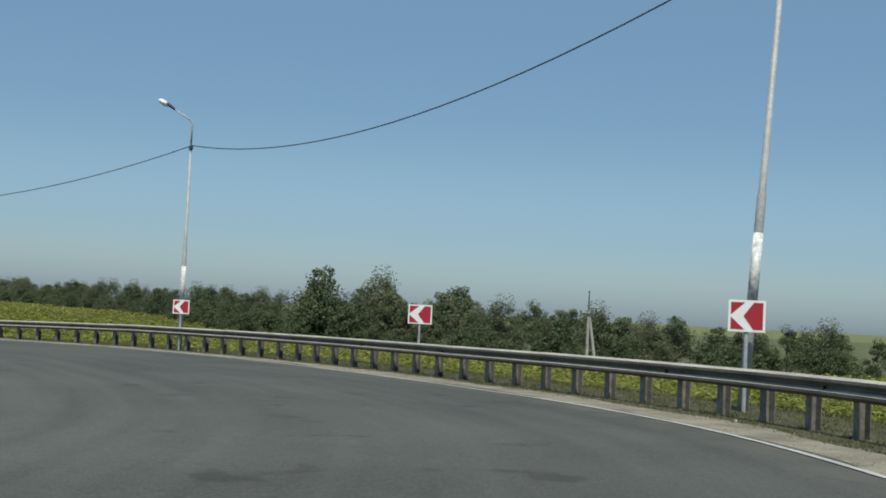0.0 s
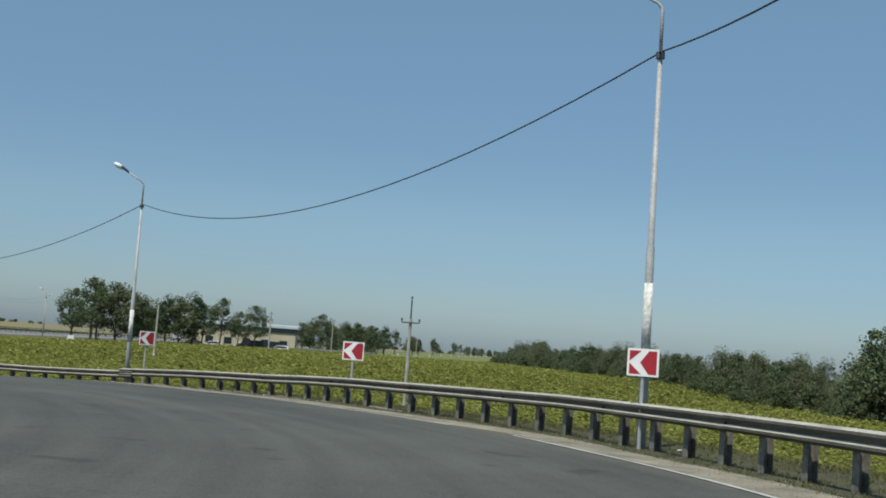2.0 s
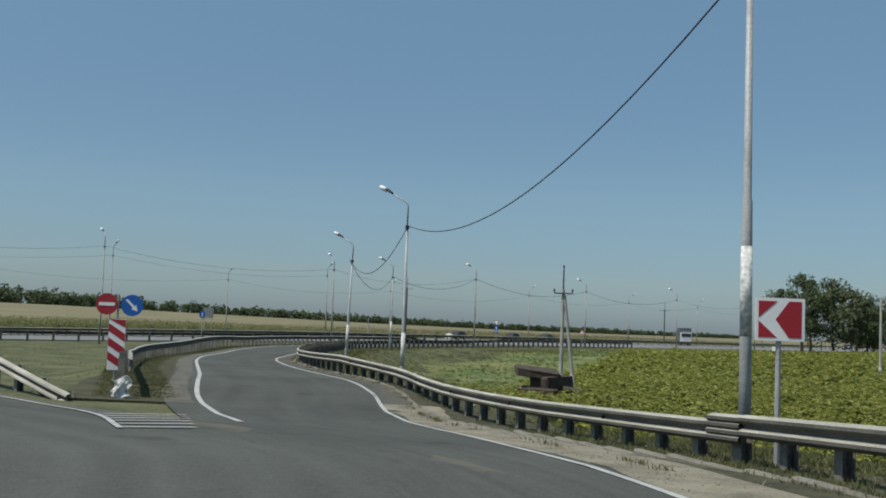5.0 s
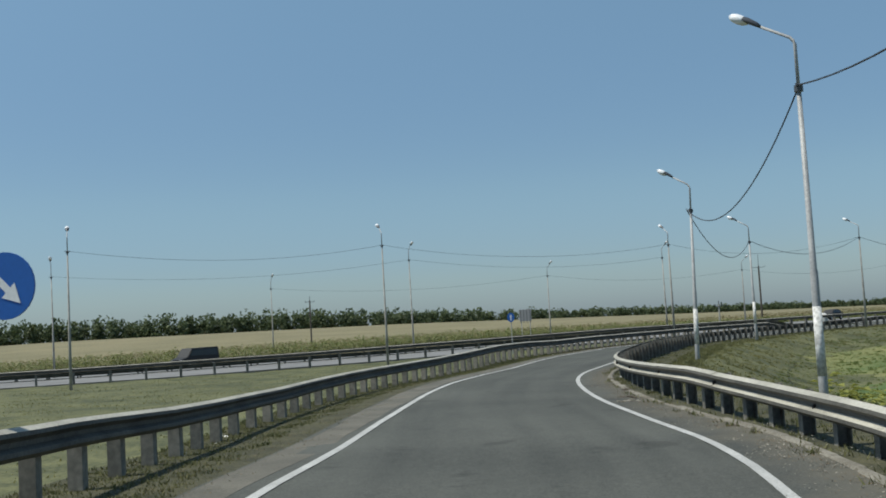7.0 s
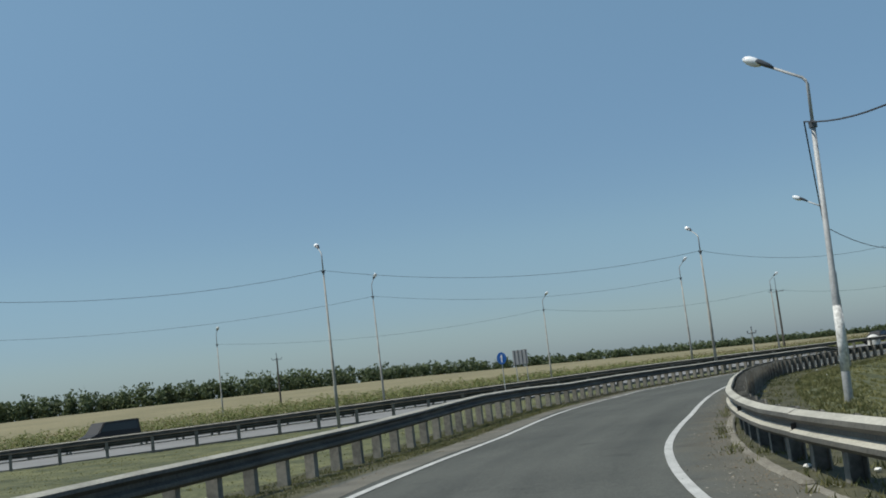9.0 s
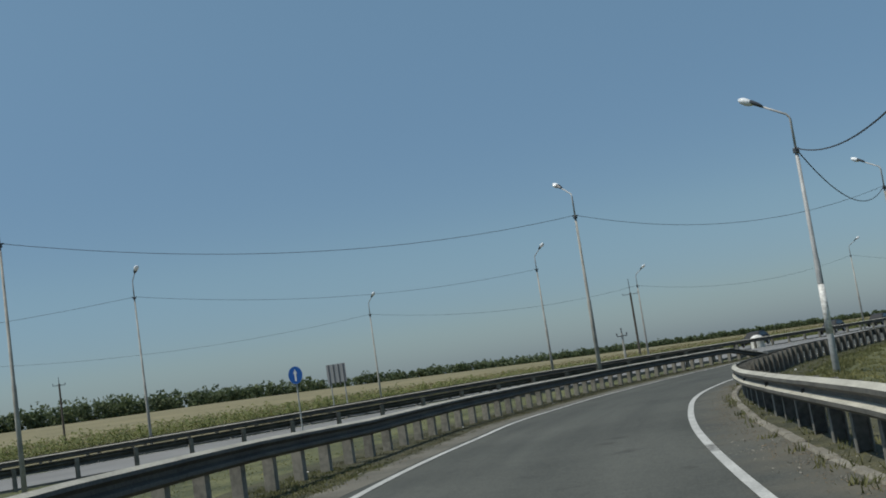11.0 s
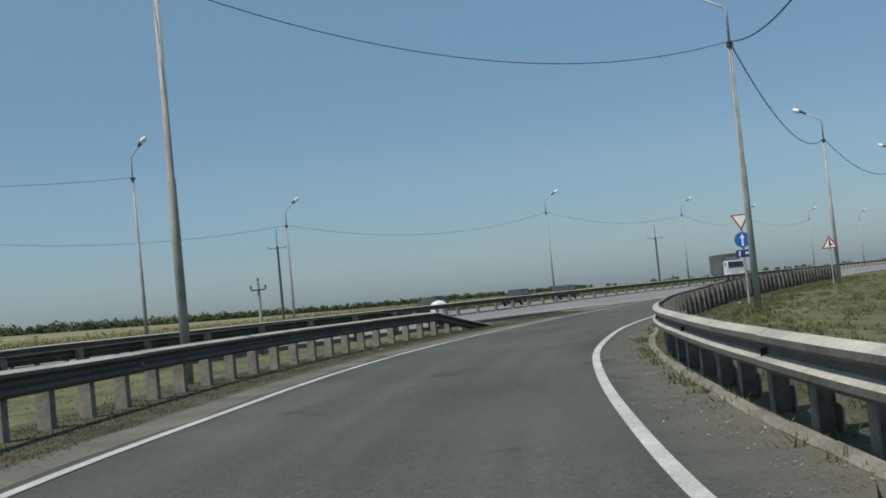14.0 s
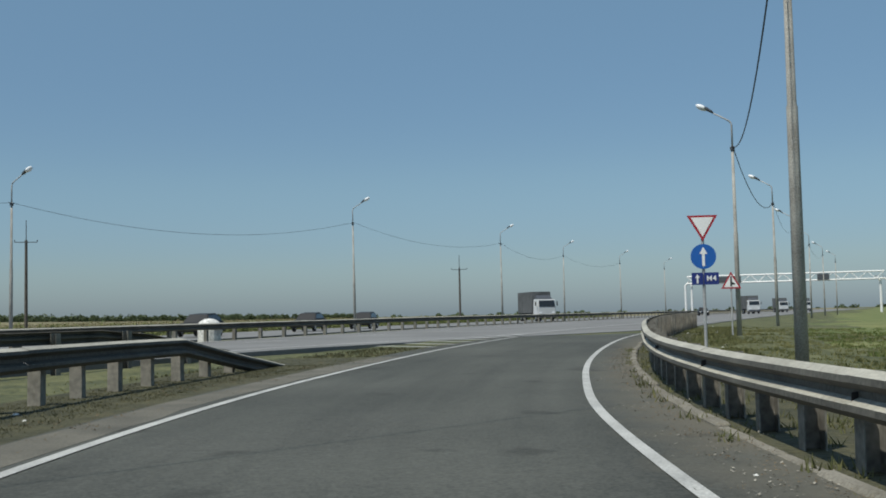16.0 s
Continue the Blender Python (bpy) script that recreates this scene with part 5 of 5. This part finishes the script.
P = np.column_stack([cg.uniform(-330, -160, 40000), cg.uniform(100, 520, 40000)])
Z, dr, dl, dm = place_z(P)
ok = (dm < -29) & (dm > -110)
STRAW = leafy("straw", (0.11, 0.105, 0.05), (0.215, 0.187, 0.1), 0.9, 0.2)
leaf_field("ripe_crop", P[ok], Z[ok], 1.0, 4, 0.7, STRAW, 35, "ripe straw-coloured crop beyond the corn", "crop", 0.2, 0.12)


def blades(name, P, Z, h, mat, seed, label, width=0.018):
    g = np.random.default_rng(seed)
    n = len(P)
    a = g.uniform(0, 2 * math.pi, n)
    hh = h * g.uniform(0.4, 1.3, n)
    b = np.column_stack([P, Z - 0.02])
    w = np.column_stack([np.cos(a), np.sin(a), np.zeros(n)]) * (width * g.uniform(0.7, 1.6, n))[:, None]
    lean = np.column_stack([g.normal(0, 0.45, n) * hh, g.normal(0, 0.45, n) * hh, hh])
    v = np.stack([b - w, b + w, b + lean], 1).reshape(-1, 3)
    ob = mesh(name, v, np.arange(3 * n).reshape(-1, 3).tolist(), mat)
    return tagged(ob, label, "grass", kind="stuff")


def along(line, n, lo, hi, seed):
    """n places beside a line, between two offsets to its right, gathered in tufts."""
    g = np.random.default_rng(seed)
    a = np.array([tuple(p) for p in line])
    t = np.gradient(a, axis=0)
    t /= np.linalg.norm(t, axis=1)[:, None]
    m = n // 14
    k = g.integers(0, len(a) - 1, m)
    c = a[k] + t[k] * g.uniform(0, 1, m)[:, None] + np.column_stack([t[k, 1], -t[k, 0]]) * g.uniform(lo, hi, m)[:, None]
    return np.repeat(c, 14, 0) + g.normal(0, 0.07, (m * 14, 2))


P = along([p for p in RAIL_L if p.y < 204], 80000, -0.6, 1.35, 40)
blades("grass", P, place_z(P)[0] + 0.06, 0.06, BLADE, 39, "short green and dry grass tufts along the barrier", 0.012)
P = along([p for p in soil_line if p.y < 204], 16000, -1.5, -0.6, 38)
blades("grass", P, place_z(P)[0] + 0.03, 0.06, BLADE, 37, "sparse low grass at the asphalt edge", 0.012)
P = along([p for p in RAIL_L if p.y > 203], 80000, -0.6, 1.35, 41)
blades("grass", P, place_z(P)[0] + 0.055, 0.045, EARTHBLADE, 42, "short dry grass tufts along the barrier", 0.012)
P = along([p for p in RAIL_R if p.y < 160], 150000, -1.05, 3.2, 43)
blades("grass", P, np.maximum(place_z(P)[0], low(P[:, 0], P[:, 1]) - 0.06), 0.11, BLADE, 44, "short dry grass tufts under the barrier", 0.014)
P = along([p for p in RAIL_R if p.y > 160], 40000, -0.35, 2.6, 53)
blades("grass", P, np.maximum(place_z(P)[0], low(P[:, 0], P[:, 1]) - 0.06), 0.12, BLADE, 54, "dry grass tufts behind the kerb", 0.014)
P = along([p for p in RAIL_R if p.y > 165], 60000, 1.2, 8.5, 45)
blades("grass", P, place_z(P)[0], 0.085, MEADOWBLADE, 46, "dry yellow-brown rough grass on the slope", 0.02)
P = along([p for p in RAIL_R if p.y > 165], 70000, 5.5, 18, 49)
blades("grass", P, place_z(P)[0], 0.1, GREENBLADE, 50, "green and yellow rough grass inside the bend", 0.025)
P = np.column_stack([cg.uniform(-124.5, -121, 4000), cg.uniform(250, 266, 4000)])
blades("grass", P, place_z(P)[0], 0.1, EARTHBLADE, 47, "dry grass on the nose of the merge")
P = np.column_stack([cg.uniform(-150, -75, 60000), cg.uniform(160, 256, 60000)])
Z, dr, dl, dm = place_z(P)
ok = (dl < -2.8) & (dm > 15.5)
blades("grass", P[ok], Z[ok], 0.055, MEADOWBLADE, 48, "dry meadow grass between the slip road and the motorway", 0.03)

# ---- litter ----
PAPER = plain("litter_white", (0.7, 0.7, 0.68), 0.7)
TWIG = plain("dry_twigs", (0.1, 0.08, 0.06), 0.9)


def litter(x, y, z, s, mat=PAPER, label="crumpled scrap of white litter on the verge"):
    bm = bmesh.new()
    bmesh.ops.create_icosphere(bm, subdivisions=2, radius=s)
    for v in bm.verts:
        v.co = Vector((v.co.x * random.uniform(0.8, 1.5), v.co.y * random.uniform(0.6, 1.1), max(-0.3 * s, v.co.z * 0.45 * random.uniform(0.5, 1.3))))
    me = bpy.data.meshes.new("litter")
    bm.to_mesh(me)
    bm.free()
    me.materials.append(mat)
    ob = tagged(new("litter", me), label, "litter", "scraps of litter")
    ob.matrix_basis = pose(x, y, z + 0.3 * s, 0, 0, random.uniform(0, 360))


# ---- kerb, stone by stone ----
KERB = [p for p in offset([p for p in RIGHT if 137 < p.y < 300], lambda p: stretch(p.y, [(138, 2.3), (150, 2.4), (158, 1.35), (164, 0.98), (300, 0.98)]))]
kerb = thing("kerb", Matrix.Translation((KERB[0].x, KERB[0].y, 0)), "weathered concrete kerb stones beside the slip road", "kerb", kind="structure")
bm = bmesh.new()
box(bm, (0.985, 0.15, 0.42), (0, 0, -0.08), bevel=0.03)
me = bpy.data.meshes.new("kerb_stone")
bm.to_mesh(me)
bm.free()
me.materials.append(KERBSTONE)
inv = kerb.matrix_world.inverted()
even = smooth_line([tuple(p) for p in KERB[::3]], 1.0)
for a, b in zip(even, even[1:]):
    ob = new("kerb_stone", me)
    ob.parent = kerb
    t = b - a
    mid = (a + b) / 2
    ob.matrix_basis = inv @ Matrix.Translation((mid.x, mid.y, ramp_level(mid) + stretch(a.y, [(137, -0.11), (165, -0.085)]) + random.uniform(-0.035, 0.012))) @ Matrix.Rotation(math.atan2(t.y, t.x) + random.uniform(-0.015, 0.015), 4, "Z") @ Matrix.Rotation(random.uniform(-0.03, 0.03), 4, "X")

lg = np.random.default_rng(51)
for line, lo, hi, n in ((RAIL_R, -0.9, 2.5, 30), (RAIL_L, -1.2, 1.2, 16)):
    for q in along(line, 14 * n, lo, hi, 52 + n)[::14]:
        z = float(place_z(np.array([q]))[0][0])
        litter(q[0], q[1], z + 0.05, float(lg.uniform(0.025, 0.05)))


# ---- twigs, dry bits and stones on the shoulder ----
def twig(x, y, length, seed, mat=TWIG, label="broken dry twig lying on the road edge"):
    g = np.random.default_rng(seed)
    ob = thing("twig", pose(x, y, 0.035 + float(low(x, y)), 0, 0, float(g.uniform(0, 360))), label, "twig")
    bm = bmesh.new()
    pts = [(length * (k / 5 - 0.5), float(g.normal(0, 0.05)) * length, 0.02 + float(g.uniform(0, 0.03))) for k in range(6)]
    tube(bm, pts, [0.016, 0.015, 0.013, 0.011, 0.009, 0.006], 6)
    part("stem", bm, mat, ob)
    for k in range(5):
        bm = bmesh.new()
        p = Vector(pts[1 + k % 4])
        e = p + Vector((float(g.uniform(0.1, 0.3)), float(g.choice([-1, 1]) * g.uniform(0.12, 0.3)), float(g.uniform(0.0, 0.1)))) * length
        tube(bm, [p, p.lerp(e, 0.5) + Vector((0, 0, 0.02)), e], [0.009, 0.007, 0.004], 5)
        part("sprig", bm, mat, ob)


PALETWIG = grainy("bleached_twig", (0.2, 0.18, 0.14), (0.42, 0.39, 0.33), 6.0, 40.0, 0.9, 0.2)
twig(-72.15, 175.55, 0.5, 1)
twig(-74.1, 177.6, 0.4, 2)
twig(-71.3, 174.7, 0.45, 3, PALETWIG, "bleached broken twig lying by the kerb")
twig(-32.2, 134.06, 0.55, 4)
twig(-31.9, 133.8, 0.4, 5)
twig(-111.2, 234.8, 0.35, 6)
litter(-69.2, 173.1, 0.012, 0.06)
litter(-45.9, 152.0, 0.02, 0.07, PALETWIG, "pale scrap lying on the sandy road edge")


def bits(name, P, z, size, mat, seed, label):
    """Small flat scraps, each a bent leaf or chip."""
    g = np.random.default_rng(seed)
    n = len(P)
    a = g.uniform(0, 6.28, n)
    u = np.column_stack([np.cos(a), np.sin(a), g.normal(0, 0.25, n)])
    w = np.column_stack([-np.sin(a), np.cos(a), g.normal(0, 0.25, n)])
    s = (size * g.uniform(0.4, 1.5, n))[:, None]
    b = np.column_stack([P, z + low(P[:, 0], P[:, 1]) + 0.3 * s[:, 0]])
    v = np.stack([b - u * s, b + w * s * 0.45, b + u * s, b - w * s * 0.45], 1).reshape(-1, 3)
    return tagged(mesh(name, v, np.arange(4 * n).reshape(-1, 4).tolist(), mat), label, "debris", kind="stuff")


DRYLEAF = leafy("dry_leaf_bits", (0.065, 0.048, 0.028), (0.2, 0.145, 0.082), 0.9, 0.1)
GRIT = leafy("grit", (0.1, 0.095, 0.08), (0.36, 0.34, 0.29), 0.9, 0.0)
late = [p for p in RIGHT if 150 < p.y < 262]
P = np.vstack([along(late, 15000, 0.5, 0.92, 71), along(late, 3000, 0.2, 0.92, 72)])
bits("dry_debris", P + np.random.default_rng(73).normal(0, 0.12, P.shape) * 0.5, 0.016, 0.011, DRYLEAF, 74, "dry leaves and brown plant scraps gathered along the kerb")
P = np.vstack([along([p for p in RIGHT if 78 < p.y < 172], 12000, 0.15, 1.5, 75), along(late, 5000, 0.3, 1.1, 76)])
bits("grit", P + np.random.default_rng(77).normal(0, 0.15, P.shape), 0.012, 0.014, GRIT, 78, "small stones and grit on the road edge")
P = along(LEFT, 8000, -1.6, -0.5, 79)
bits("dry_debris", P + np.random.default_rng(80).normal(0, 0.15, P.shape), 0.012, 0.015, DRYLEAF, 81, "dry plant scraps on the soil strip")
P = along(late, 2600, 0.78, 0.92, 82)
blades("grass", P, 0.01 + low(P[:, 0], P[:, 1]), 0.1, BLADE, 83, "weeds growing in the joint before the kerb", 0.01)
